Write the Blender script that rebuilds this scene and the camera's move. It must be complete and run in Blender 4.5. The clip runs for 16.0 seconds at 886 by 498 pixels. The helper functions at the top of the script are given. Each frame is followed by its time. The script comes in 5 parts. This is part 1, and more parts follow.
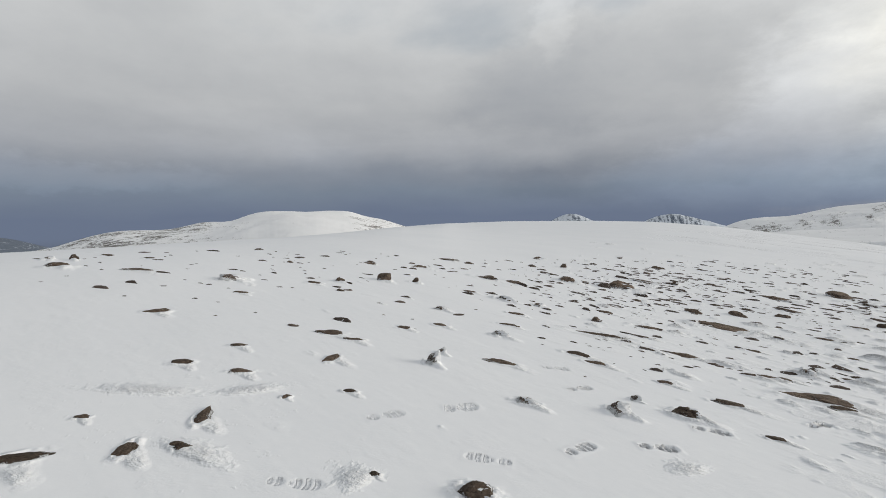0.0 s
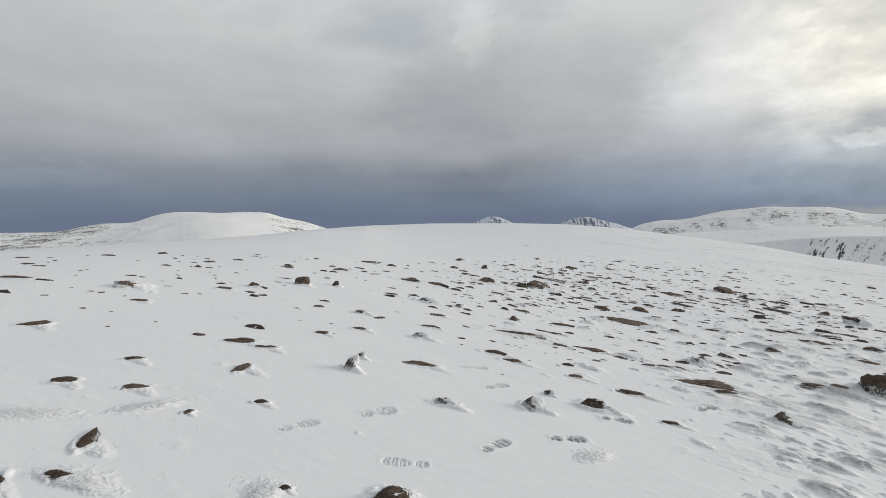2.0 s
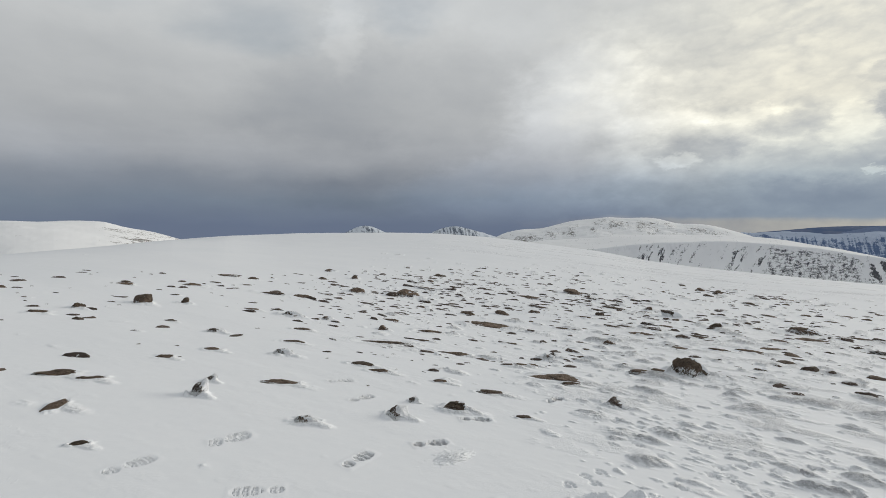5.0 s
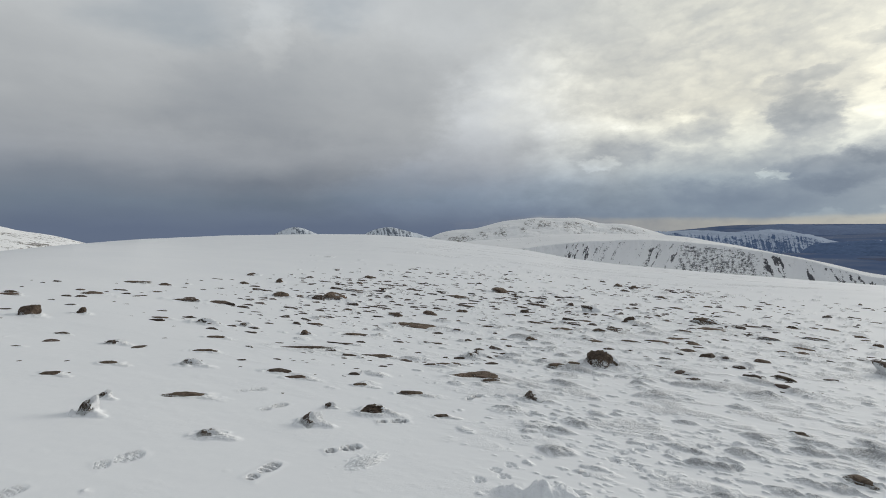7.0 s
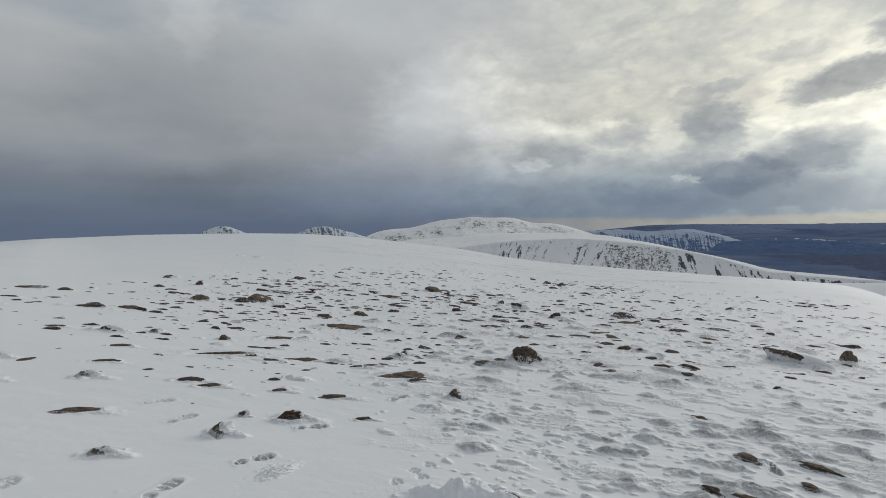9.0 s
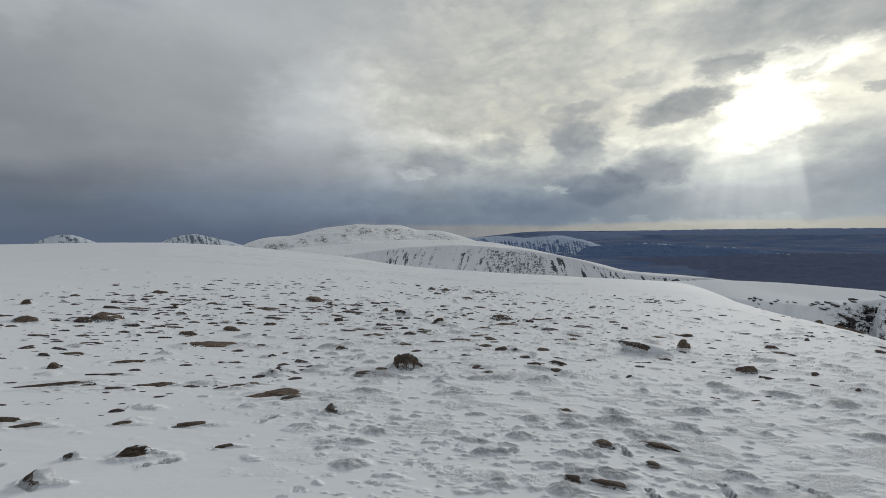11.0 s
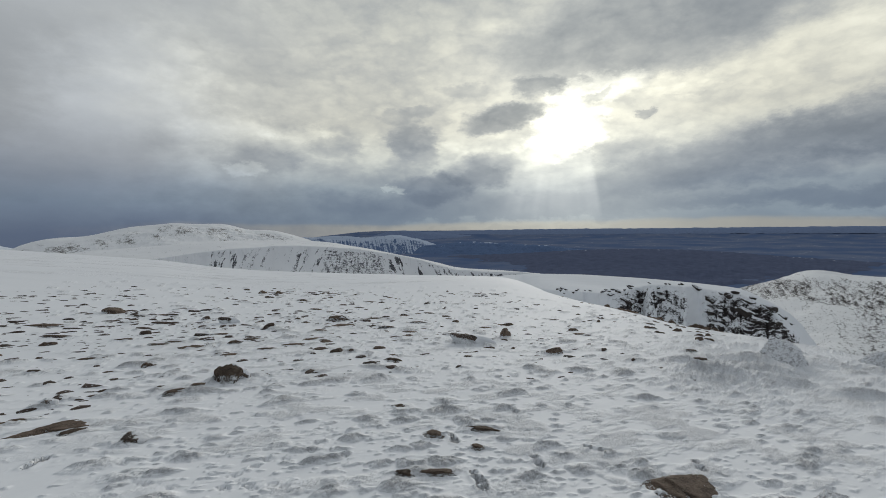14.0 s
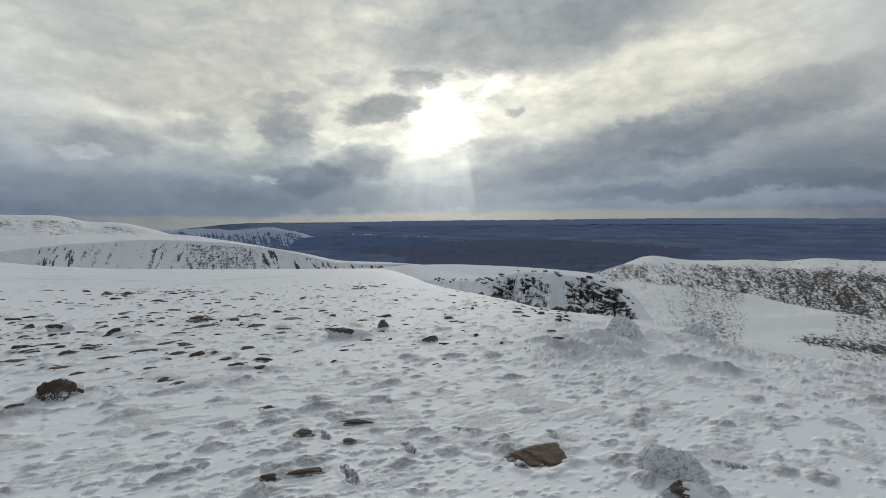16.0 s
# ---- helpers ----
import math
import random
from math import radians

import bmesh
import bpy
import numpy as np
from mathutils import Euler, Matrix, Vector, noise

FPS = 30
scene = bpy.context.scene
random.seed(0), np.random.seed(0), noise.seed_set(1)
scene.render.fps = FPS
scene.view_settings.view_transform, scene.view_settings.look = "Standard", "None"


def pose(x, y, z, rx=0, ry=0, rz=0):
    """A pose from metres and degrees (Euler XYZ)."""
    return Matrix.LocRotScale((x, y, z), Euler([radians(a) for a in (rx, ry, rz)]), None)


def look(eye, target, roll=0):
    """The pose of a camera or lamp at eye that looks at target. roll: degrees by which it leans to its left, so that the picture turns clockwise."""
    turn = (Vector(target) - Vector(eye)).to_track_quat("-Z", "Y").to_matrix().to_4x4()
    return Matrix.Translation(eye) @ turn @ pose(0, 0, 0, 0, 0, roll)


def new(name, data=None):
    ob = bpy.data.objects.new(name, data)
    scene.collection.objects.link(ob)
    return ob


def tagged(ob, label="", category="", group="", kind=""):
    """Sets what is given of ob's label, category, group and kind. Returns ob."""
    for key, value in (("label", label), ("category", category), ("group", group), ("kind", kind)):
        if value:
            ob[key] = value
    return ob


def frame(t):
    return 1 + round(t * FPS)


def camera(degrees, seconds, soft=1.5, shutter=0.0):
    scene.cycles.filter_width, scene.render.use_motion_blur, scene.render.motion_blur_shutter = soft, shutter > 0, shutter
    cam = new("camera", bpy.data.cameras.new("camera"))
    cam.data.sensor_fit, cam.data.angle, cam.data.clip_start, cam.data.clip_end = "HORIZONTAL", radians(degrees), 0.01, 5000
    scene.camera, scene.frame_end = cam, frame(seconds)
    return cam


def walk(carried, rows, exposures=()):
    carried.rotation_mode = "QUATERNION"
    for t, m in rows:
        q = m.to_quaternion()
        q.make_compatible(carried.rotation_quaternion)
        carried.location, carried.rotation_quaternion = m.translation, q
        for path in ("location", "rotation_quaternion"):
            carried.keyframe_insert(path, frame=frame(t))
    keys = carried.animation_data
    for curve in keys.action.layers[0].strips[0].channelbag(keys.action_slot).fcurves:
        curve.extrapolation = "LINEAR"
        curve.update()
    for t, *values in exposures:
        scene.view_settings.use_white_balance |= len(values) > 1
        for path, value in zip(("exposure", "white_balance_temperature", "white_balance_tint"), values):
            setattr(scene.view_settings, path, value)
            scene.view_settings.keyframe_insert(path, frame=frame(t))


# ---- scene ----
# ---- camera ----
cam = camera(86.26, 16.0, soft=0.9)
PATH = [
    (0, 0, 0, 1.55, 85.83, 0.64, -0),
    (0.5, 0.0223, 0.001, 1.5497, 85.94, 0.67, -2.28),
    (1, 0.0316, 0.0068, 1.5491, 85.95, 0.56, -4.65),
    (1.5, 0.0395, 0.0111, 1.5465, 85.94, 0.48, -6.97),
    (2, 0.0552, 0.0138, 1.5476, 86.01, 0.37, -9.15),
    (2.5, 0.065, 0.0132, 1.5459, 86.11, 0.26, -11.43),
    (3, 0.071, 0.0179, 1.5453, 86.25, 0.18, -13.78),
    (3.5, 0.0773, 0.0208, 1.5457, 86.36, 0.27, -16.32),
    (4, 0.0877, 0.0199, 1.548, 86.48, 0.32, -19.03),
    (4.5, 0.1141, 0.0066, 1.55, 86.78, 0.29, -21.86),
    (7, 0.3026, -0.0991, 1.555, 87.07, 0.67, -32.45),
    (7.5, 0.3356, -0.1206, 1.5587, 86.86, 0.52, -34.08),
    (8, 0.3605, -0.1386, 1.5583, 86.69, 0.43, -35.83),
    (10.5, 0.5533, -0.1828, 1.5579, 87.56, 0.72, -49.7),
    (11, 0.5785, -0.1889, 1.553, 87.63, 0.63, -53.79),
    (11.5, 0.5935, -0.1962, 1.5524, 87.74, 0.57, -57.41),
    (12, 0.6031, -0.1988, 1.5527, 87.8, 0.52, -60.67),
    (12.5, 0.622, -0.2024, 1.5523, 87.84, 0.42, -63.77),
    (13, 0.6415, -0.211, 1.5491, 87.81, 0.36, -66.75),
    (13.5, 0.6667, -0.2202, 1.5426, 87.73, 0.44, -69.86),
    (14, 0.6875, -0.2273, 1.531, 87.4, 0.54, -73.18),
    (14.5, 0.6977, -0.2377, 1.5299, 86.91, 0.71, -76.76),
    (15, 0.7074, -0.2634, 1.5312, 86.55, 0.78, -80.44),
    (15.5, 0.7134, -0.2965, 1.531, 86.35, 0.71, -84.03),
    (16, 0.7152, -0.3298, 1.5293, 86.27, 0.54, -87.64),
]
walk(cam, [(t, pose(x, y, z, rx, ry, rz)) for t, x, y, z, rx, ry, rz in PATH],
     exposures=[(0.0, 0.20, 6480, 10), (4.0, 0.15, 6470, 9.5), (7.5, -0.04, 6310, 8.5), (11.0, -0.32, 6210, 8.5), (16.0, -0.28, 6160, 8)])


# ---- node helpers ----
class Nodes:
    """Short hand for building node trees."""

    def __init__(self, tree):
        self.tree = tree
        tree.nodes.clear()

    def put(self, slot, value):
        if isinstance(value, bpy.types.NodeSocket):
            self.tree.links.new(value, slot)
        elif value is not None:
            slot.default_value = value

    def node(self, kind, **settings):
        n = self.tree.nodes.new(kind)
        for key, value in settings.items():
            setattr(n, key, value)
        return n

    def math(self, op, a, b=None, c=None, clamp=False):
        n = self.node("ShaderNodeMath", operation=op, use_clamp=clamp)
        for slot, value in zip(n.inputs, (a, b, c)):
            self.put(slot, value)
        return n.outputs[0]

    def vec(self, op, a, b=None, scale=None):
        n = self.node("ShaderNodeVectorMath", operation=op)
        self.put(n.inputs[0], a)
        if b is not None:
            self.put(n.inputs[1], b)
        if scale is not None:
            self.put(n.inputs["Scale"], scale)
        return n.outputs["Value"] if op in ("DOT_PRODUCT", "LENGTH") else n.outputs["Vector"]

    def step(self, a, lo, hi, to_lo=0.0, to_hi=1.0):
        n = self.node("ShaderNodeMapRange", interpolation_type="SMOOTHSTEP")
        for slot, value in zip(n.inputs, (a, lo, hi, to_lo, to_hi)):
            self.put(slot, value)
        return n.outputs[0]

    def noise(self, vector, scale, detail=4.0, rough=0.55, warp=0.0):
        n = self.node("ShaderNodeTexNoise")
        self.put(n.inputs["Vector"], vector)
        n.inputs["Scale"].default_value, n.inputs["Detail"].default_value = scale, detail
        n.inputs["Roughness"].default_value, n.inputs["Distortion"].default_value = rough, warp
        return n.outputs["Fac"]

    def mix(self, fac, a, b, blend="MIX"):
        n = self.node("ShaderNodeMix", data_type="RGBA", blend_type=blend)
        for slot, value in ((n.inputs[0], fac), (n.inputs[6], a), (n.inputs[7], b)):
            self.put(slot, (*value, 1.0) if isinstance(value, tuple) and len(value) == 3 else value)
        return n.outputs[2]

    def ramp(self, fac, stops):
        n = self.node("ShaderNodeValToRGB")
        self.put(n.inputs[0], fac)
        e = n.color_ramp.elements
        while len(e) < len(stops):
            e.new(0.5)
        for item, (at, colour) in zip(e, stops):
            item.position, item.color = at, (*colour, 1.0)
        return n.outputs[0]

    def bump(self, height, strength, distance, normal=None):
        n = self.node("ShaderNodeBump")
        n.inputs["Strength"].default_value, n.inputs["Distance"].default_value = strength, distance
        self.put(n.inputs["Height"], height)
        self.put(n.inputs["Normal"], normal)
        return n.outputs[0]


# ---- sky and sun ----
SUN_AZ, SUN_EL = 88.0, 10.9
sun_dir = Vector((math.sin(radians(SUN_AZ)) * math.cos(radians(SUN_EL)), math.cos(radians(SUN_AZ)) * math.cos(radians(SUN_EL)), math.sin(radians(SUN_EL))))
sun = new("sun", bpy.data.lights.new("sun", "SUN"))
sun.data.energy, sun.data.angle, sun.data.color = 1.8, radians(20), (1.0, 0.93, 0.83)
sun.matrix_world = look(sun_dir * 100, (0, 0, 0))

world = bpy.data.worlds.new("sky")
scene.world = world
world.use_nodes = True
N = Nodes(world.node_tree)
way = N.vec("NORMALIZE", N.node("ShaderNodeTexCoord").outputs["Generated"])
xyz = N.node("ShaderNodeSeparateXYZ")
N.put(xyz.inputs[0], way)
dx, dy, dz = xyz.outputs
DEG = 57.29578
# the clouds' wandering edges, wide and fine
def wander(scale, rough):
    w = N.node("ShaderNodeTexNoise")
    N.put(w.inputs["Vector"], N.vec("MULTIPLY", way, (1.0, 1.0, 1.9)))
    w.inputs["Scale"].default_value, w.inputs["Detail"].default_value, w.inputs["Roughness"].default_value = scale, 6.0, rough
    parts = N.node("ShaderNodeSeparateXYZ")
    N.put(parts.inputs[0], N.vec("SUBTRACT", w.outputs["Color"], (0.5, 0.5, 0.5)))
    return [*parts.outputs, w.outputs["Color"]]


wide, fine = wander(5.0, 0.55), wander(19.0, 0.65)
azimuth = N.math("MULTIPLY", N.math("ARCTAN2", dx, dy), DEG)
height = N.math("MULTIPLY", N.math("ARCSINE", dz), DEG)
u = N.math("MULTIPLY_ADD", fine[0], 6.0, N.math("MULTIPLY_ADD", wide[0], 8.0, azimuth))
v = N.math("MULTIPLY_ADD", fine[1], 3.2, N.math("MULTIPLY_ADD", wide[1], 4.0, height))
u_small = N.math("MULTIPLY_ADD", fine[0], 5.0, N.math("MULTIPLY_ADD", wide[0], 2.5, azimuth))
v_small = N.math("MULTIPLY_ADD", fine[1], 2.8, N.math("MULTIPLY_ADD", wide[1], 1.2, height))
# a flat cloud layer seen in perspective, and heaped cloud
flat = N.math("DIVIDE", 1.0, N.math("ADD", N.math("MAXIMUM", dz, 0.0), 0.16))
layer = N.vec("SCALE", way, scale=flat)
billow = N.noise(layer, 0.8, 6.0, 0.5, 0.2)
broad = N.noise(layer, 0.25, 4.0, 0.5)
curl = N.vec("ADD", N.vec("SCALE", wide[3], scale=0.07), N.vec("SCALE", fine[3], scale=0.045))
heap = N.node("ShaderNodeTexVoronoi", feature="SMOOTH_F1", normalize=True)
N.put(heap.inputs["Vector"], N.vec("ADD", N.vec("MULTIPLY", way, (1.0, 1.0, 2.1)), curl))
heap.inputs["Scale"].default_value, heap.inputs["Detail"].default_value = 15.0, 2.5
heap.inputs["Roughness"].default_value, heap.inputs["Smoothness"].default_value = 0.55, 0.3
heaps = heap.outputs["Distance"]
toward = N.vec("DOT_PRODUCT", way, tuple(sun_dir))
apart = N.math("MULTIPLY", N.math("ARCCOSINE", N.math("MINIMUM", toward, 0.99999)), DEG)
sunny = N.step(N.math("MULTIPLY_ADD", wide[2], 26.0, N.math("MULTIPLY_ADD", fine[2], 10.0, apart)), 54.0, 26.0)
grey_side = N.ramp(N.math("DIVIDE", N.math("MULTIPLY_ADD", wide[1], 3.0, height), 60.0), [
    (0.0, (0.125, 0.155, 0.225)), (0.05, (0.165, 0.20, 0.255)), (0.085, (0.215, 0.24, 0.285)), (0.125, (0.34, 0.355, 0.385)),
    (0.2, (0.45, 0.46, 0.475)), (0.36, (0.53, 0.54, 0.55)), (0.55, (0.46, 0.475, 0.49)), (1.0, (0.40, 0.415, 0.435))])
sun_side = N.ramp(N.math("DIVIDE", N.math("MULTIPLY_ADD", wide[1], 1.5, height), 60.0), [
    (0.0, (0.39, 0.385, 0.375)), (0.006, (0.38, 0.38, 0.375)), (0.0125, (0.25, 0.305, 0.385)), (0.075, (0.31, 0.36, 0.43)), (0.13, (0.56, 0.58, 0.59)),
    (0.2, (0.66, 0.65, 0.61)), (0.3, (0.72, 0.71, 0.665)), (0.4, (0.67, 0.67, 0.64)), (0.55, (0.57, 0.58, 0.575)), (1.0, (0.42, 0.435, 0.45))])
clouds = N.mix(sunny, grey_side, sun_side)
# thick and thin cloud: azimuth, height, half widths, lean, stops of light
BANKS = [
    (49, 10.4, 5, 2.2, 0.1, 0.35), (58, 9.8, 5, 1.8, -0.1, 0.35), (50, 6.2, 12, 2, 0.05, -0.08), (40, 14, 8, 5, 0.2, 0.28), (41, 12, 7, 4, 0.1, 0.12),
    (-38, 4.3, 12, 1.4, 0, 0.18), (13, 21, 2.2, 4, 0, 0.15), (18, 13.5, 15, 7.5, 0.1, -0.3), (10, 8, 14, 2, 0, 0.1), (42, 4, 22, 4, 0, 0.38),
    (4, 15, 16, 9, 0, -0.14), (-26, 15, 18, 9, 0, -0.15), (22, 5, 14, 3, 0.1, -0.2), (80.7, 12.8, 4.9, 1.5, 0.15, -0.95), (84.4, 15.9, 2.9, 1, 0, -0.6),
    (91.3, 14.6, 1.5, 0.6, 0.3, -0.5), (95.9, 12.2, 1, 0.5, 0, -0.5), (95.3, 20.6, 14.8, 4.2, 0.1, -0.75), (110.6, 21.6, 8.6, 2.8, 0.1, -0.3), (69.7, 9.6, 2.6, 2.3, -0.3, -0.6),
    (60, 9.5, 2.6, 1.2, 0, -0.4), (68.9, 13.1, 3.2, 0.8, 0.2, -0.3), (76.1, 15.8, 2.8, 0.8, 0, -0.3), (78, 6.7, 4.7, 1.8, 0.1, -0.55), (71.8, 4.7, 4.4, 1.7, 0, -0.45),
    (52.2, 8.3, 5, 2, 0, -0.35), (118.9, 10.3, 12.4, 2.4, 0.22, -0.6), (107.5, 7.1, 15.7, 2.7, 0.16, -0.6), (94.8, 8.1, 4, 1.8, 0, -0.35), (125.8, 6.6, 6.7, 2.3, 0.1, -0.45),
    (116.6, 2.9, 17.3, 1, 0.06, -0.35), (75.3, 2.4, 21.6, 1.7, 0, -0.25), (55.2, 2.4, 12.7, 2.3, 0, -0.3), (124.8, 1.5, 13, 0.8, 0.05, 0.4), (72.8, 8.1, 4.5, 1.7, 0, 0.3),
    (82, 7.8, 2.7, 1.4, 0, 0.25), (50.8, 6.5, 1.7, 0.7, 0, 0.4), (67.2, 4.7, 1, 0.4, 0, 0.5), (65, 8.7, 1.9, 1.9, 0, 0.25), (99.6, 14.8, 3.4, 1.2, 0, 0.25),
    (113.5, 16.2, 12.1, 2.2, 0.1, 0.15), (47.4, 13.3, 4.7, 3.1, 0, 0.1), (76.7, 11.2, 4, 2, 0, 0.2), (76, 0.4, 16, 0.5, 0, 0.2), (82, 27, 22, 3, 0, -0.2),
]
ruffle = N.math("MULTIPLY", N.math("SUBTRACT", N.noise(N.vec("MULTIPLY", way, (1.0, 1.0, 1.7)), 24.0, 5.0, 0.6), 0.5), N.math("MULTIPLY_ADD", sunny, 0.35, 0.12))
puff = N.math("MULTIPLY", N.step(heaps, 0.60, 0.10, -0.5, 0.5), N.math("MULTIPLY", sunny, 0.5))
stops = N.math("ADD", N.math("ADD", ruffle, puff), N.math("MULTIPLY", N.math("SUBTRACT", billow, 0.5), N.math("MULTIPLY_ADD", sunny, -0.45, 0.75)))
stops = N.math("MULTIPLY", N.math("MULTIPLY_ADD", N.math("SUBTRACT", broad, 0.5), 0.9, stops), N.step(height, 1.5, 9.0, 0.35, 1.0))
frayed = N.math("MULTIPLY", N.math("SUBTRACT", heaps, 0.32), sunny)
for az0, el0, half_az, half_el, lean, amount in BANKS:
    small = half_az < 6
    a = N.math("SUBTRACT", u_small if small else u, az0)
    b = N.math("SUBTRACT", N.math("SUBTRACT", v_small if small else v, el0), N.math("MULTIPLY", a, lean))
    d2 = N.math("ADD", N.math("POWER", N.math("DIVIDE", N.math("ABSOLUTE", a), half_az), 2.0), N.math("POWER", N.math("DIVIDE", N.math("ABSOLUTE", b), half_el), 2.0))
    d2 = N.math("MULTIPLY_ADD", frayed, 1.6 if small else 1.0, d2)
    stops = N.math("MULTIPLY_ADD", N.step(d2, 1.7 if small else 1.9, 0.3 if small else 0.1), amount, stops)
# near the horizon the layer thickens into plain haze
stops = N.math("MULTIPLY", stops, N.step(height, -0.3, 2.5, 0.4, 1.0))
# shaded cloud is bluer than lit cloud
tint = N.mix(N.step(stops, -1.2, 0.0), (0.92, 0.985, 1.09), (1.0, 1.0, 0.985))
tint = N.mix(N.math("MULTIPLY", N.step(stops, -0.4, 0.5), N.step(apart, 55.0, 20.0)), tint, (1.07, 1.03, 0.90))
clouds = N.vec("MULTIPLY", N.vec("SCALE", clouds, scale=N.math("POWER", 2.0, stops)), tint)
# the sun behind thin cloud, and the shafts below it
thin = N.math("POWER", 2.0, N.math("MULTIPLY", stops, 1.6))


def opening(az0, el0, half_az, half_el, lean):
    """A rift in the cloud through which the sun's glare comes."""
    a = N.math("SUBTRACT", u_small, az0)
    b = N.math("SUBTRACT", N.math("SUBTRACT", v_small, el0), N.math("MULTIPLY", a, lean))
    d2 = N.math("ADD", N.math("POWER", N.math("DIVIDE", N.math("ABSOLUTE", a), half_az), 2.0), N.math("POWER", N.math("DIVIDE", N.math("ABSOLUTE", b), half_el), 2.0))
    return N.step(N.math("MULTIPLY_ADD", frayed, 1.6, d2), 1.7, 0.0)


core = N.math("MULTIPLY", N.math("MAXIMUM", opening(88.0, 11.0, 3.9, 2.9, 0.2), N.math("MULTIPLY", opening(91.0, 15.2, 5.0, 1.4, 0.12), 0.7)), 0.95)
halo = N.math("MULTIPLY", N.math("POWER", N.step(apart, 30.0, 0.0), 2.0), 0.40)
glow = N.math("MULTIPLY", N.math("ADD", core, halo), thin)
shaft = N.math("DIVIDE", N.math("SUBTRACT", azimuth, SUN_AZ), N.math("SUBTRACT", 24.0, height))
streaks = N.noise(N.vec("SCALE", (1.0, 0.0, 0.0), scale=shaft), 7.0, 2.0, 0.5)
beam = N.math("MULTIPLY", N.math("MULTIPLY", N.math("MULTIPLY", N.step(shaft, -0.42, -0.22), N.step(shaft, 0.175, 0.145)), N.step(streaks, 0.25, 0.7, 0.4, 1.0)),
              N.math("MULTIPLY", N.step(height, -0.5, 3.5), N.step(height, 12.0, 5.0)))
light = N.vec("ADD", N.vec("SCALE", (1.0, 0.93, 0.72), scale=glow), N.vec("SCALE", (1.0, 0.95, 0.84), scale=N.math("MULTIPLY", beam, 0.20)))
clouds = N.vec("ADD", clouds, light)
sky = N.node("ShaderNodeTexSky", sky_type="NISHITA", sun_disc=False, sun_elevation=radians(SUN_EL), sun_rotation=radians(SUN_AZ))
gap = N.math("MULTIPLY", N.step(billow, 0.60, 0.72), N.math("MULTIPLY", N.step(height, 9.0, 16.0), N.step(apart, 35.0, 60.0)))
clouds = N.mix(N.math("MULTIPLY", gap, 0.35), clouds, N.vec("SCALE", sky.outputs[0], scale=0.1))
below = N.step(dz, -0.06, -0.03)
clouds = N.mix(below, (0.10, 0.12, 0.16), clouds)
back = N.node("ShaderNodeBackground")
N.put(back.inputs["Color"], clouds)
back.inputs["Strength"].default_value = 1.0
N.put(N.node("ShaderNodeOutputWorld").inputs[0], back.outputs[0])


# ---- materials ----
def material(name):
    m = bpy.data.materials.new(name)
    m.use_nodes = True
    n = Nodes(m.node_tree)
    shader = n.node("ShaderNodeBsdfPrincipled")
    n.put(n.node("ShaderNodeOutputMaterial").inputs[0], shader.outputs[0])
    return m, n, shader


def snow_colour(n, where):
    wide = n.noise(where, 0.35, 3.0)
    fine = n.noise(where, 14.0, 5.0, 0.65)
    return n.mix(n.math("MULTIPLY_ADD", fine, 0.4, n.math("MULTIPLY", wide, 0.6)), (0.74, 0.765, 0.80), (0.87, 0.88, 0.90))


def make_snow():
    """Wind-packed snow, crusted and a little gritty where it is frosted."""
    m, n, shader = material("wind_packed_snow")
    where = n.node("ShaderNodeTexCoord").outputs["Object"]
    rime = n.node("ShaderNodeAttribute", attribute_name="rime").outputs["Fac"]
    turned = n.node("ShaderNodeMapping")
    n.put(turned.inputs["Vector"], where)
    turned.inputs["Rotation"].default_value = (0.0, 0.0, radians(40))
    turned.inputs["Scale"].default_value = (0.8, 1.2, 1.0)
    along = turned.outputs[0]
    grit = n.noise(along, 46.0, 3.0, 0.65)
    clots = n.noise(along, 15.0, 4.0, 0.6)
    # grey specks of grit; in boot treads they paint the grooves' shade
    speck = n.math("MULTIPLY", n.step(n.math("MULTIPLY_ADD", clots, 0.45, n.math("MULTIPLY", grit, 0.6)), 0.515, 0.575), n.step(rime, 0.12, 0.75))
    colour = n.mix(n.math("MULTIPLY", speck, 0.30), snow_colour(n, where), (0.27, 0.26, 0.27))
    n.put(shader.inputs["Base Color"], colour)
    shader.inputs["Roughness"].default_value = 0.8
    shader.inputs["Specular IOR Level"].default_value = 0.10
    rough = n.math("ADD", n.math("MULTIPLY", n.noise(along, 20.0, 4.0, 0.65), n.math("MULTIPLY_ADD", rime, 1.3, 0.006)), n.math("MULTIPLY", grit, n.math("MULTIPLY_ADD", rime, 1.0, 0.008)))
    n.put(shader.inputs["Normal"], n.bump(rough, 1.0, 0.065))
    return m


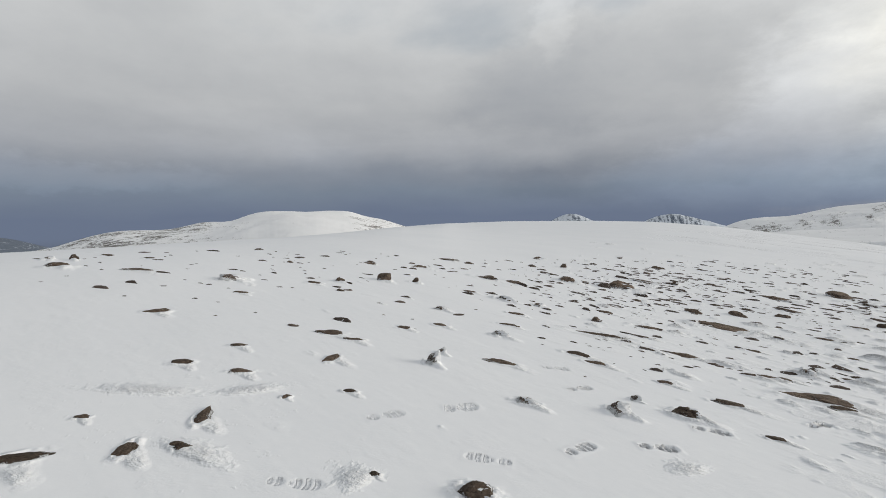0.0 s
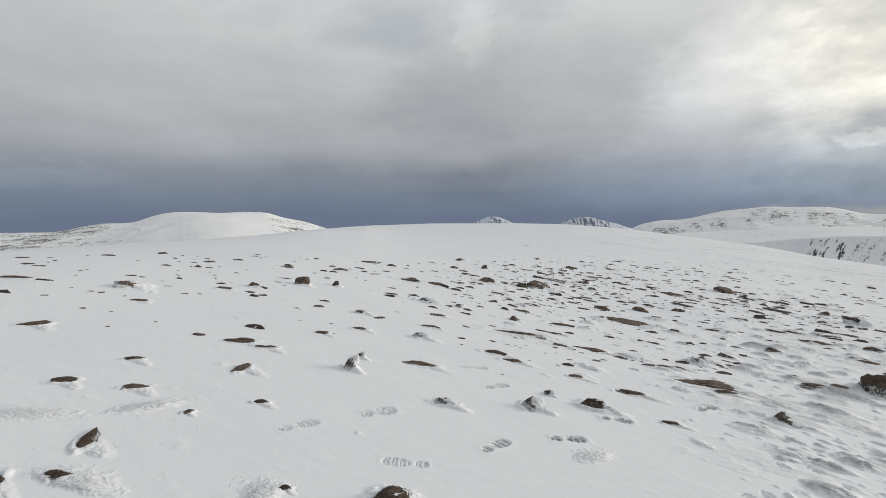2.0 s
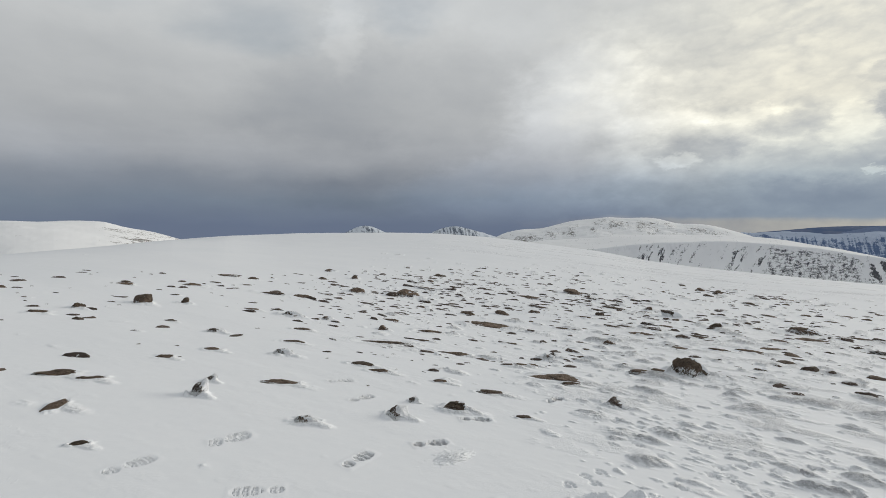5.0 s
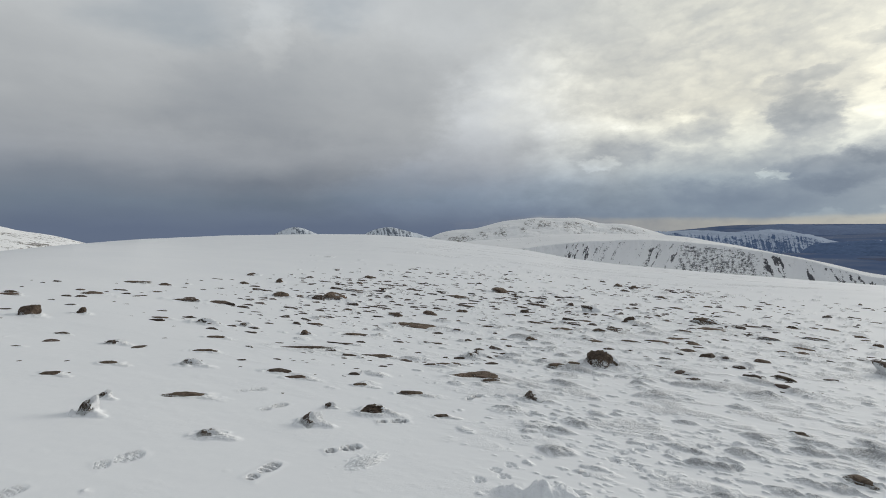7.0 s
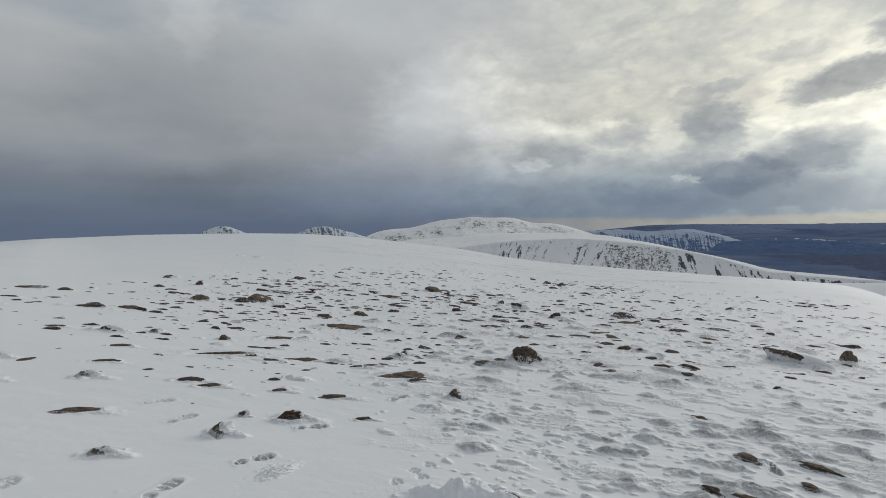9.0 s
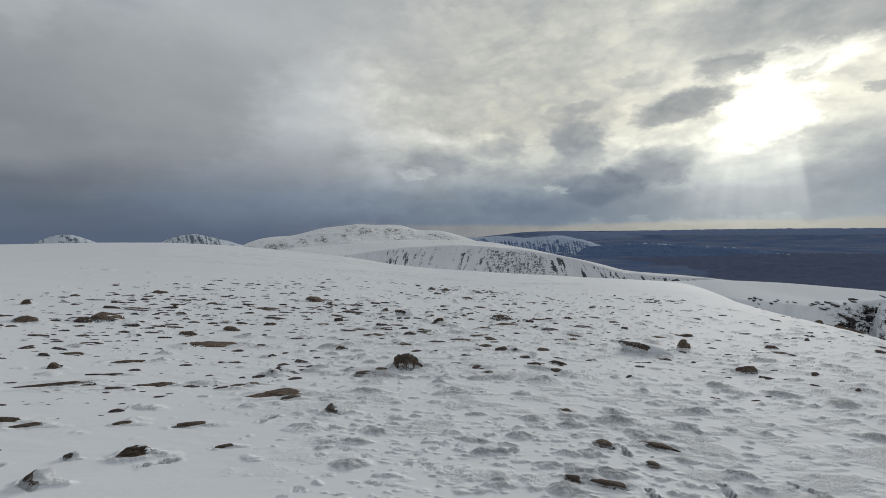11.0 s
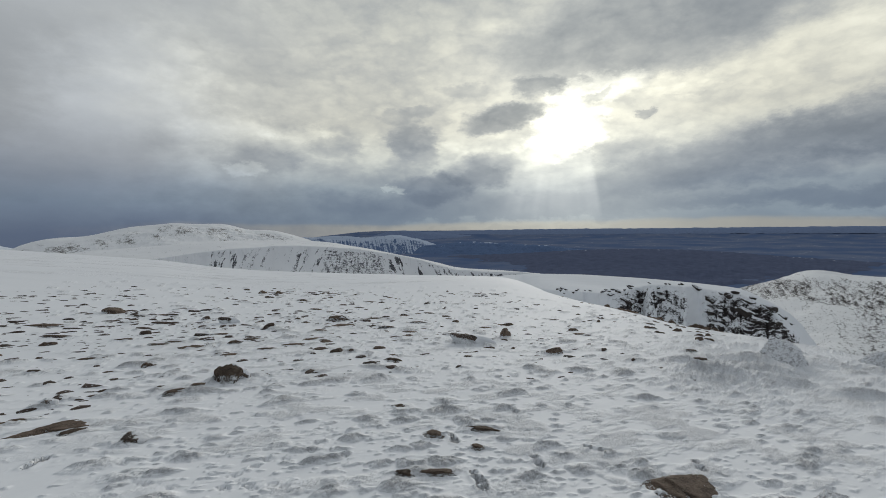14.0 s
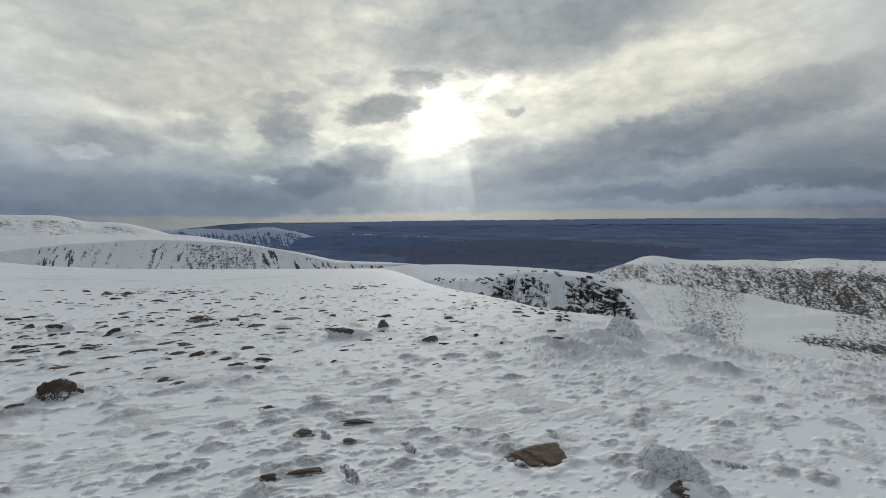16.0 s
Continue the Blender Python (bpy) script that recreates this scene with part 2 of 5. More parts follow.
def make_stone(name, dark, pale, snow_share):
    """Weathered granite, with frost caught on it and snow packed into its foot."""
    m, n, shader = material(name)
    where = n.node("ShaderNodeTexCoord").outputs["Object"]
    own = n.node("ShaderNodeObjectInfo").outputs["Random"]
    shifted = n.vec("ADD", where, n.vec("SCALE", (31.0, 17.0, 23.0), scale=own))
    grain = n.noise(shifted, 26.0, 4.0, 0.75)
    blotch = n.noise(shifted, 3.2, 4.0, 0.6)
    colour = n.mix(n.step(n.math("MULTIPLY_ADD", grain, 0.6, n.math("MULTIPLY", blotch, 0.4)), 0.36, 0.64), dark, pale)
    colour = n.mix(n.math("MULTIPLY", n.step(n.noise(shifted, 6.0, 4.0, 0.6), 0.56, 0.64), 0.55), colour, (0.20, 0.172, 0.125))
    colour = n.mix(n.step(n.noise(shifted, 9.0, 3.0), 0.62, 0.70), colour, tuple(c * 0.5 for c in dark))
    colour = n.vec("SCALE", colour, scale=n.math("MULTIPLY_ADD", own, 0.6, 0.7))
    high = n.node("ShaderNodeSeparateXYZ")
    n.put(high.inputs[0], where)
    frost = n.math("MULTIPLY_ADD", n.noise(shifted, 14.0, 5.0, 0.7), 0.6, n.math("MULTIPLY", n.noise(shifted, 2.6, 3.0), 0.4))
    frost = n.math("ADD", frost, n.step(high.outputs[2], 0.70, 0.36, 0.0, 0.15))
    mask = n.step(frost, 0.66 - snow_share * 0.3, 0.69 - snow_share * 0.3)
    n.put(shader.inputs["Base Color"], n.mix(mask, colour, (0.80, 0.82, 0.84)))
    shader.inputs["Roughness"].default_value = 0.92
    shader.inputs["Specular IOR Level"].default_value = 0.2
    n.put(shader.inputs["Normal"], n.bump(n.math("ADD", grain, n.math("MULTIPLY", mask, 0.7)), 0.9, 0.03))
    return m


def make_frost(name, share):
    """Feathery rime, with more or less of the dark rock showing through."""
    m, n, shader = material(name)
    where = n.node("ShaderNodeTexCoord").outputs["Object"]
    squat = n.vec("MULTIPLY", where, (1.0, 1.0, 1.8))
    flakes = n.math("ADD", n.math("MULTIPLY", n.noise(squat, 5.0, 5.0, 0.7, 0.6), 0.5), n.math("MULTIPLY", n.noise(squat, 14.0, 4.0, 0.7, 0.3), 0.5))
    gaps = n.step(flakes, share, share - 0.06)
    n.put(shader.inputs["Base Color"], n.mix(n.math("MULTIPLY", gaps, 0.6), snow_colour(n, where), (0.19, 0.18, 0.19)))
    shader.inputs["Roughness"].default_value = 0.75
    shader.inputs["Specular IOR Level"].default_value = 0.2
    n.put(shader.inputs["Normal"], n.bump(flakes, 0.8, 0.03))
    return m


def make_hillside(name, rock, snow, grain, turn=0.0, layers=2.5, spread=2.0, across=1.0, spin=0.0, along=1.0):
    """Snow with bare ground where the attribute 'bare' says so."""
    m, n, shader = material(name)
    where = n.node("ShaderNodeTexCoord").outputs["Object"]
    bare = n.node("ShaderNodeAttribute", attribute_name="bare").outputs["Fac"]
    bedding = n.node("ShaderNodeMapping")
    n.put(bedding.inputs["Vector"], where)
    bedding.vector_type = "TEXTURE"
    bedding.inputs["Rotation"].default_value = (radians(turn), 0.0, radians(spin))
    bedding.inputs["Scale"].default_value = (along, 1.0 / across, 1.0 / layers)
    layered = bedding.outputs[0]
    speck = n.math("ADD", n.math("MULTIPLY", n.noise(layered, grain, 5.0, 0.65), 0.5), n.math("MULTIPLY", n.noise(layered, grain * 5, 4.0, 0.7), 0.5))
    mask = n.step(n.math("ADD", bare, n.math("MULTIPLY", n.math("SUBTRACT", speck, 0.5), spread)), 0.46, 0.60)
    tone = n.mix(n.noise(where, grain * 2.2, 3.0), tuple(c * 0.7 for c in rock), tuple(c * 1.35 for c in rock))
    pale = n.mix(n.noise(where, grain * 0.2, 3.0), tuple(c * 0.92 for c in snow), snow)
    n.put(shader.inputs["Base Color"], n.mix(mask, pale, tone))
    shader.inputs["Roughness"].default_value = 1.0
    shader.inputs["Specular IOR Level"].default_value = 0.0
    return m


def make_hazed_moor():
    """Dark low-country forest and heather, painted haze blue, with a few snowy fields."""
    m, n, shader = material("hazed_moor")
    where = n.node("ShaderNodeTexCoord").outputs["Object"]
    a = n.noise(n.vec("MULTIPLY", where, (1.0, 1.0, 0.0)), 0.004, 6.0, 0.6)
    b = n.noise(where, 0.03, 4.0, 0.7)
    # the blue of distance haze goes into both base tones
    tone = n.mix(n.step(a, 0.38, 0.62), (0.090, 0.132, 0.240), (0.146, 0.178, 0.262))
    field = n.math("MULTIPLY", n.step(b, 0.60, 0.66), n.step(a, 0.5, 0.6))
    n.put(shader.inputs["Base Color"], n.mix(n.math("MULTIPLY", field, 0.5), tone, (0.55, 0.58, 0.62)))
    shader.inputs["Roughness"].default_value = 1.0
    shader.inputs["Specular IOR Level"].default_value = 0.0
    return m


SNOW = make_snow()
STONE = make_stone("weathered_granite", (0.055, 0.041, 0.034), (0.215, 0.162, 0.125), 0.10)
STONE_RIMED = make_stone("frosted_granite", (0.060, 0.050, 0.045), (0.20, 0.155, 0.13), 0.36)
def make_pebble():
    """Dark granite, each stone a little different."""
    m, n, shader = material("granite_pebbles")
    where = n.node("ShaderNodeTexCoord").outputs["Object"]
    own = n.node("ShaderNodeNewGeometry").outputs["Random Per Island"]
    tone = n.mix(n.noise(where, 30.0, 4.0, 0.7), (0.032, 0.026, 0.024), (0.14, 0.108, 0.09))
    tone = n.vec("SCALE", tone, scale=n.math("MULTIPLY_ADD", own, 0.7, 0.65))
    n.put(shader.inputs["Base Color"], n.mix(n.step(n.noise(where, 24.0, 4.0, 0.7), 0.60, 0.66), tone, (0.80, 0.82, 0.84)))
    shader.inputs["Roughness"].default_value = 0.92
    shader.inputs["Specular IOR Level"].default_value = 0.2
    return m


PEBBLE = make_pebble()
FROST = make_frost("rime_crust", 0.505)
CAP = make_frost("snow_crust", 0.33)
HILL = make_hillside("snowy_hillside", (0.20, 0.19, 0.18), (0.93, 0.935, 0.945), 0.06)
CLIFF = make_hillside("snowy_cliff", (0.11, 0.11, 0.12), (0.93, 0.935, 0.945), 0.12)
def make_crag_rock():
    """Dark wet rock with snow lying on its upper faces."""
    m, n, shader = material("crag_rock")
    where = n.node("ShaderNodeTexCoord").outputs["Object"]
    own = n.node("ShaderNodeObjectInfo").outputs["Random"]
    shifted = n.vec("ADD", where, n.vec("SCALE", (31.0, 17.0, 23.0), scale=own))
    up = n.node("ShaderNodeSeparateXYZ")
    n.put(up.inputs[0], n.node("ShaderNodeNewGeometry").outputs["Normal"])
    ragged = n.noise(shifted, 3.0, 6.0, 0.7)
    lying = n.step(n.math("MULTIPLY_ADD", n.math("SUBTRACT", ragged, 0.5), 1.6, up.outputs[2]), 0.32, 0.58)
    tone = n.mix(n.noise(shifted, 4.0, 5.0, 0.7), (0.020, 0.018, 0.018), (0.11, 0.095, 0.085))
    n.put(shader.inputs["Base Color"], n.mix(lying, tone, (0.80, 0.82, 0.85)))
    shader.inputs["Roughness"].default_value = 0.9
    shader.inputs["Specular IOR Level"].default_value = 0.15
    n.put(shader.inputs["Normal"], n.bump(n.math("ADD", ragged, lying), 0.7, 0.15))
    return m


CRAG_ROCK = make_crag_rock()
CRAG = make_hillside("snowy_crag_rock", (0.045, 0.040, 0.040), (0.84, 0.86, 0.89), 2.2, 10.0, 2.2, 2.2)
HEATHER = make_hillside("snow_and_heather", (0.085, 0.078, 0.075), (0.86, 0.87, 0.88), 0.60, 0.0, 1.0, 2.3, 1.0, -25.0, 2.4)
# aerial haze is mixed into the rock and snow colours of the distance
FAR_HAZED = make_hillside("far_mountain", (0.11, 0.16, 0.275), (0.46, 0.53, 0.66), 0.04, 0.0, 1.0, 2.2)
FAR_BACK_HAZED = make_hillside("far_ridge", (0.175, 0.225, 0.345), (0.3, 0.35, 0.42), 0.03)
# moorland colour with the blue of the haze painted in
HAZED_MOOR_HILL = make_hillside("hazed_moor_hill", (0.098, 0.116, 0.180), (0.36, 0.40, 0.48), 0.02, 0.0, 2.0, 1.6)
PEAK_HAZED = make_hillside("hazed_rocky_peak", (0.14, 0.165, 0.205), (0.66, 0.71, 0.78), 0.05, 0.0, 1.0, 1.6)
HAZED_MOOR = make_hazed_moor()


# ---- terrain: plain functions of the plan ----
SLOPE_X, SLOPE_Y = -0.1287, 0.0184      # the summit slope round the walker
EYE_H = 1.55
# edge of the plateau: azimuth, its angle below the eye, its distance
EDGE_AZ = [-180, -43, -30, -19, -12, -5.7, 0, 8, 18, 24, 30, 36.7, 42.7, 48, 53, 58, 63, 70, 80, 82, 84, 86, 88, 90, 92, 94.5, 97, 99, 104, 108, 112, 115.5, 118, 121, 125, 131, 180]
EDGE_EL = [-3, -3.0, -2.76, -2.45, -2.0, -1.5, -1.1, -0.9, -0.92, -1.07, -1.55, -2.4, -3.16, -4.15, -4.75, -5.1, -5.4, -5.7, -5.95, -6.25, -6.95, -7.75, -8.25, -8.65, -9.0, -9.4, -9.9, -10.4, -11.05, -11.2, -11.6, -12.0, -12.9, -13.4, -13.2, -12.9, -3]
EDGE_R = [20, 20, 24, 30, 40, 58, 85, 190, 280, 300, 280, 240, 210, 170, 140, 125, 115, 105, 90, 82, 69, 57, 51, 46, 42, 37, 34, 32, 29, 27, 25, 23, 20, 18, 17, 18, 20]


def lerp_table(a, xs, ys):
    """Smooth interpolation of a short table."""
    a = np.asarray(a, float)
    return (np.interp(a - 0.8, xs, ys) + 2 * np.interp(a, xs, ys) + np.interp(a + 0.8, xs, ys)) / 4


def smooth(a, lo, hi):
    s = np.clip((np.asarray(a, float) - lo) / (hi - lo), 0, 1)
    return s * s * (3 - 2 * s)


def hash2(i, j, seed):
    h = (i.astype(np.int64) * 374761393 + j.astype(np.int64) * 668265263 + seed * 974711) & 0x7FFFFFFF
    h = ((h ^ (h >> 13)) * 1274126177) & 0x7FFFFFFF
    h = h ^ (h >> 16)
    return (h & 0xFFFF) / 32767.5 - 1.0


def value_noise(x, y, seed=0):
    """Smooth noise in the plane, -1 to 1."""
    x, y = np.asarray(x, float), np.asarray(y, float)
    i, j = np.floor(x), np.floor(y)
    u, v = x - i, y - j
    u, v = u * u * u * (u * (u * 6 - 15) + 10), v * v * v * (v * (v * 6 - 15) + 10)
    a, b = hash2(i, j, seed), hash2(i + 1, j, seed)
    c, d = hash2(i, j + 1, seed), hash2(i + 1, j + 1, seed)
    return (a + (b - a) * u) * (1 - v) + (c + (d - c) * u) * v


def fbm(x, y, seed=0, octaves=4, gain=0.5):
    total, amp, norm = 0.0, 1.0, 0.0
    for o in range(octaves):
        total = total + amp * value_noise(x * 2.03 ** o + 17.3 * o, y * 2.03 ** o - 9.1 * o, seed + o)
        norm += amp
        amp *= gain
    return total / norm


def ridged(x, y, seed=0, octaves=4):
    total, amp, norm = 0.0, 1.0, 0.0
    for o in range(octaves):
        total = total + amp * (1 - np.abs(value_noise(x * 2.1 ** o + 5.7 * o, y * 2.1 ** o + 3.3 * o, seed + o)) * 2)
        norm += amp
        amp *= 0.55
    return total / norm


def lowland(r, az):
    """The moors far below, which rise again to the horizon beyond the sunlit side."""
    rise = np.interp(r, [0, 1500, 2600, 4200, 4950], [0, 0, 4, 26, 94])
    return -124 - 110 * (1 - smooth(az, 0, 40)) + rise * smooth(az, 52, 66)


def ground_base(x, y):
    """The summit plateau without its small relief."""
    x, y = np.asarray(x, float), np.asarray(y, float)
    r = np.hypot(x, y) + 1e-6
    az = np.degrees(np.arctan2(x, y))
    plane = SLOPE_X * x + SLOPE_Y * y
    rs = lerp_table(az, EDGE_AZ, EDGE_R)
    te = np.tan(np.radians(lerp_table(az, EDGE_AZ, EDGE_EL)))
    m, k = te + 2 * EYE_H / rs, EYE_H / rs ** 2
    q = r / rs
    dome = m * r - k * r * r - 0.35 * np.maximum(q - 1.05, 0) ** 2 * rs * 0.25
    plane = plane - 0.22 * np.exp(-((x - 5.2) ** 2 + (y - 10.5) ** 2) / 22)
    w = smooth(r, 4, np.minimum(rs * 0.9, 55))
    z = plane * (1 - w) + dome * w
    # behind the walker the slope simply goes on
    back = smooth(np.abs(az - 45), 100, 130)
    z = z * (1 - back) + np.where(r < 40, plane * 0.5, plane * 0.5 - 0.002 * (r - 40) ** 2) * back
    low = lowland(r, az)
    return np.maximum(z, low)


# ---- building ----
def sheet(name, x, y, z, bare, mats, wrap=False, mat_rows=None, attr="bare"):
    """One mesh from a grid of rows and columns."""
    rows, cols = x.shape
    me = bpy.data.meshes.new(name)
    i = np.arange(rows * cols).reshape(rows, cols)
    if wrap:
        i = np.concatenate([i, i[:, :1]], axis=1)
    quads = np.stack([i[:-1, :-1], i[:-1, 1:], i[1:, 1:], i[1:, :-1]], axis=-1).reshape(-1, 4)
    me.vertices.add(rows * cols)
    me.vertices.foreach_set("co", np.stack([x, y, z], axis=-1).astype(np.float32).ravel())
    me.loops.add(quads.size)
    me.loops.foreach_set("vertex_index", quads.astype(np.int32).ravel())
    me.polygons.add(len(quads))
    me.polygons.foreach_set("loop_start", np.arange(0, quads.size, 4, dtype=np.int32))
    me.polygons.foreach_set("use_smooth", np.ones(len(quads), dtype=bool))
    for mat in mats:
        me.materials.append(mat)
    if mat_rows is not None:
        me.polygons.foreach_set("material_index", np.repeat(mat_rows[:-1], i.shape[1] - 1).astype(np.int32))
    layer_ = me.attributes.new(attr, "FLOAT", "POINT")
    layer_.data.foreach_set("value", np.asarray(bare, np.float32).ravel())
    me.update(calc_edges=True)
    me.validate()
    return new(name, me)


# ---- what lies on the snow ----
DENTS, STONES = [], []


def boot_print(x, y, heading):
    DENTS.append(("boot", x, y, heading))


def paw_print(x, y, heading):
    DENTS.append(("paw", x, y, heading))


def flat_stone(*where):
    STONES.append(("flat", *where))


def blocky_stone(*where):
    STONES.append(("blocky", *where))


def upright_stone(*where):
    STONES.append(("upright", *where))


def rimed_stone(*where):
    STONES.append(("rimed", *where))


def frosted_boulder(*where):
    STONES.append(("frosted", *where))


boot_print(0.93, 3.14, 37)
boot_print(1.54, 3.29, 3)
boot_print(0.26, 2.86, 174)
boot_print(2.17, 3.72, -9)
boot_print(3.42, 4.19, 25)
boot_print(0.13, 3.57, 26)
boot_print(-0.79, 2.40, 2)
boot_print(-0.42, 3.30, 33)
boot_print(0.13, 3.61, 25)
boot_print(2.58, 5.43, 32)
boot_print(1.28, 4.36, 28)
boot_print(1.19, 4.91, 8)
boot_print(5.34, 1.09, -150)
boot_print(4.36, 0.59, -150)
boot_print(5.06, 0.19, -159)
boot_print(4.73, -0.80, -154)
boot_print(4.47, 0.63, -146)
boot_print(5.04, 0.20, -155)
boot_print(5.67, -0.36, -96)
boot_print(5.55, -1.26, -172)
boot_print(6.49, 1.61, -141)
boot_print(6.71, 1.62, -150)
boot_print(6.77, 0.66, -161)
boot_print(4.85, -2.68, -114)
paw_print(2.45, 2.58, 66)
paw_print(2.60, 2.62, 15)
paw_print(3.37, 2.96, 22)
paw_print(3.12, 3.02, 26)
paw_print(3.52, 2.40, 22)
paw_print(3.78, 2.46, 66)
paw_print(3.97, 2.44, 70)
paw_print(3.64, 2.24, 50)
paw_print(3.58, 2.18, 12)
paw_print(4.14, 2.45, 16)
paw_print(4.73, 2.30, 33)
paw_print(5.05, 2.33, 40)
paw_print(5.10, 2.20, 53)
paw_print(4.50, 1.87, 43)
paw_print(4.40, 2.09, 28)
paw_print(3.78, 3.37, 21)
paw_print(3.63, 3.50, 58)
paw_print(3.07, 2.28, 61)
paw_print(2.43, 2.49, 12)
paw_print(2.22, 2.51, 17)
paw_print(4.33, 3.32, 41)
paw_print(5.36, 2.95, 37)
paw_print(3.53, 2.35, 72)
paw_print(3.68, 2.34, 46)
paw_print(3.63, 2.24, 39)
paw_print(3.98, 2.45, 40)
paw_print(4.13, 2.48, 56)
paw_print(3.73, 2.47, 51)
paw_print(3.39, 2.74, 22)
paw_print(3.38, 2.98, 61)
paw_print(3.80, 3.34, 62)
paw_print(4.33, 2.13, 76)
paw_print(4.65, 2.29, 65)
paw_print(4.89, 2.28, 29)
paw_print(5.13, 2.20, 32)
paw_print(4.47, 1.88, 55)
paw_print(3.72, 1.97, 55)
paw_print(3.72, 2.08, 58)
paw_print(4.71, 2.30, 70)
paw_print(4.47, 2.22, 30)
paw_print(4.22, 2.31, 75)
paw_print(4.35, 2.64, 10)
paw_print(4.46, 1.90, 15)
paw_print(4.95, 2.65, 78)
paw_print(5.26, -2.99, 76)
paw_print(5.25, -2.86, 30)
paw_print(5.05, -2.52, 19)
paw_print(4.80, -2.68, 31)
paw_print(5.62, -0.32, 13)
paw_print(5.58, -0.44, 72)
paw_print(6.05, -3.01, 56)
paw_print(4.31, 3.04, 50)

flat_stone(-2.22, 2.33, 0.26, 0.07, 0.03, 44)
flat_stone(-1.77, 2.53, 0.20, 0.05, 0.02, 92)
flat_stone(-2.22, 2.81, 0.09, 0.04, 0.03, 38)
flat_stone(-1.54, 2.62, 0.08, 0.04, 0.03, 30)
flat_stone(-1.58, 2.97, 0.21, 0.07, 0.02, 98)
flat_stone(-1.18, 3.41, 0.07, 0.05, 0.03, 19)
flat_stone(-0.75, 3.64, 0.12, 0.05, 0.03, 12)
flat_stone(-2.18, 3.84, 0.17, 0.10, 0.03, 30)
flat_stone(-1.94, 4.40, 0.17, 0.07, 0.03, 24)
flat_stone(-1.67, 3.80, 0.19, 0.06, 0.03, 24)
flat_stone(-3.19, 5.21, 0.25, 0.12, 0.03, 31)
flat_stone(-1.23, 5.14, 0.29, 0.10, 0.03, 13)
flat_stone(-0.97, 5.01, 0.21, 0.06, 0.03, 11)
flat_stone(-1.05, 4.36, 0.24, 0.09, 0.03, 84)
flat_stone(-0.50, 5.75, 0.19, 0.13, 0.03, 5)
flat_stone(-0.05, 6.11, 0.21, 0.12, 0.03, 0)
flat_stone(0.61, 4.86, 0.31, 0.08, 0.03, -7)
flat_stone(1.60, 5.58, 0.35, 0.12, 0.03, -10)
flat_stone(1.73, 5.29, 0.27, 0.11, 0.03, -10)
blocky_stone(2.09, 4.01, 0.29, 0.22, 0.07, -28)
flat_stone(4.07, 4.97, 0.75, 0.35, 0.08, -16)
flat_stone(4.06, 4.73, 0.25, 0.10, 0.03, -16)
flat_stone(2.77, 4.49, 0.33, 0.09, 0.03, -14)
flat_stone(2.69, 3.74, 0.16, 0.09, 0.03, -15)
blocky_stone(0.16, 2.49, 0.23, 0.17, 0.05, -4)
flat_stone(3.25, 6.27, 0.39, 0.20, 0.05, -13)
flat_stone(3.51, 8.07, 0.51, 0.31, 0.06, -12)
flat_stone(5.45, 9.01, 1.07, 0.59, 0.10, -14)
flat_stone(2.22, 6.94, 0.93, 0.11, 0.03, -10)
flat_stone(0.90, 6.67, 0.29, 0.09, 0.03, -8)
blocky_stone(4.78, 12.70, 0.90, 0.54, 0.18, -21)
upright_stone(3.32, 12.67, 0.54, 0.38, 0.14, -15)
flat_stone(1.68, 11.35, 0.46, 0.41, 0.06, -8)
upright_stone(12.46, 14.66, 1.05, 0.73, 0.16, -40)
upright_stone(-1.19, 9.11, 0.28, 0.20, 0.14, 7)
upright_stone(-0.59, 9.38, 0.20, 0.14, 0.11, 4)
upright_stone(-1.87, 8.45, 0.18, 0.13, 0.07, 12)
rimed_stone(-3.35, 7.51, 0.41, 0.33, 0.06, 24)
flat_stone(-2.22, 7.99, 0.25, 0.13, 0.03, 16)
flat_stone(-2.86, 6.61, 0.20, 0.09, 0.03, 23)
flat_stone(-0.59, 11.75, 0.45, 0.21, 0.03, 3)
flat_stone(-1.74, 11.13, 0.29, 0.19, 0.03, 9)
flat_stone(0.72, 13.88, 0.26, 0.24, 0.07, -3)
upright_stone(-5.96, 7.29, 0.36, 0.25, 0.06, 39)
rimed_stone(-6.72, 8.00, 0.19, 0.15, 0.06, 40)
upright_stone(-6.41, 8.14, 0.17, 0.12, 0.10, 38)
flat_stone(-6.48, 9.09, 0.24, 0.18, 0.03, 36)
flat_stone(-5.61, 9.00, 0.19, 0.17, 0.03, 32)
flat_stone(-4.84, 7.56, 0.41, 0.08, 0.03, 33)
flat_stone(6.70, 17.70, 0.24, 0.21, 0.05, -11)
upright_stone(7.03, 14.35, 0.17, 0.12, 0.16, -26)
flat_stone(2.34, 4.88, 0.18, 0.07, 0.03, -12)
flat_stone(4.77, 7.15, 0.20, 0.14, 0.03, -14)
flat_stone(3.92, 5.70, 0.27, 0.08, 0.03, -14)
flat_stone(4.18, 5.68, 0.21, 0.09, 0.03, -15)
flat_stone(7.19, 8.79, 0.32, 0.18, 0.03, -16)
flat_stone(6.11, 6.78, 0.22, 0.14, 0.03, -16)
rimed_stone(4.95, 6.20, 0.22, 0.15, 0.04, -39)
rimed_stone(1.74, 4.24, 0.08, 0.07, 0.04, -22)
rimed_stone(1.44, 3.88, 0.20, 0.16, 0.09, -20)
rimed_stone(-0.14, 4.53, 0.14, 0.11, 0.11, 2)
rimed_stone(-0.04, 4.91, 0.10, 0.08, 0.05, 0)
rimed_stone(0.67, 3.84, 0.20, 0.14, 0.03, -10)
flat_stone(-1.50, 2.60, 0.09, 0.05, 0.02, 40)
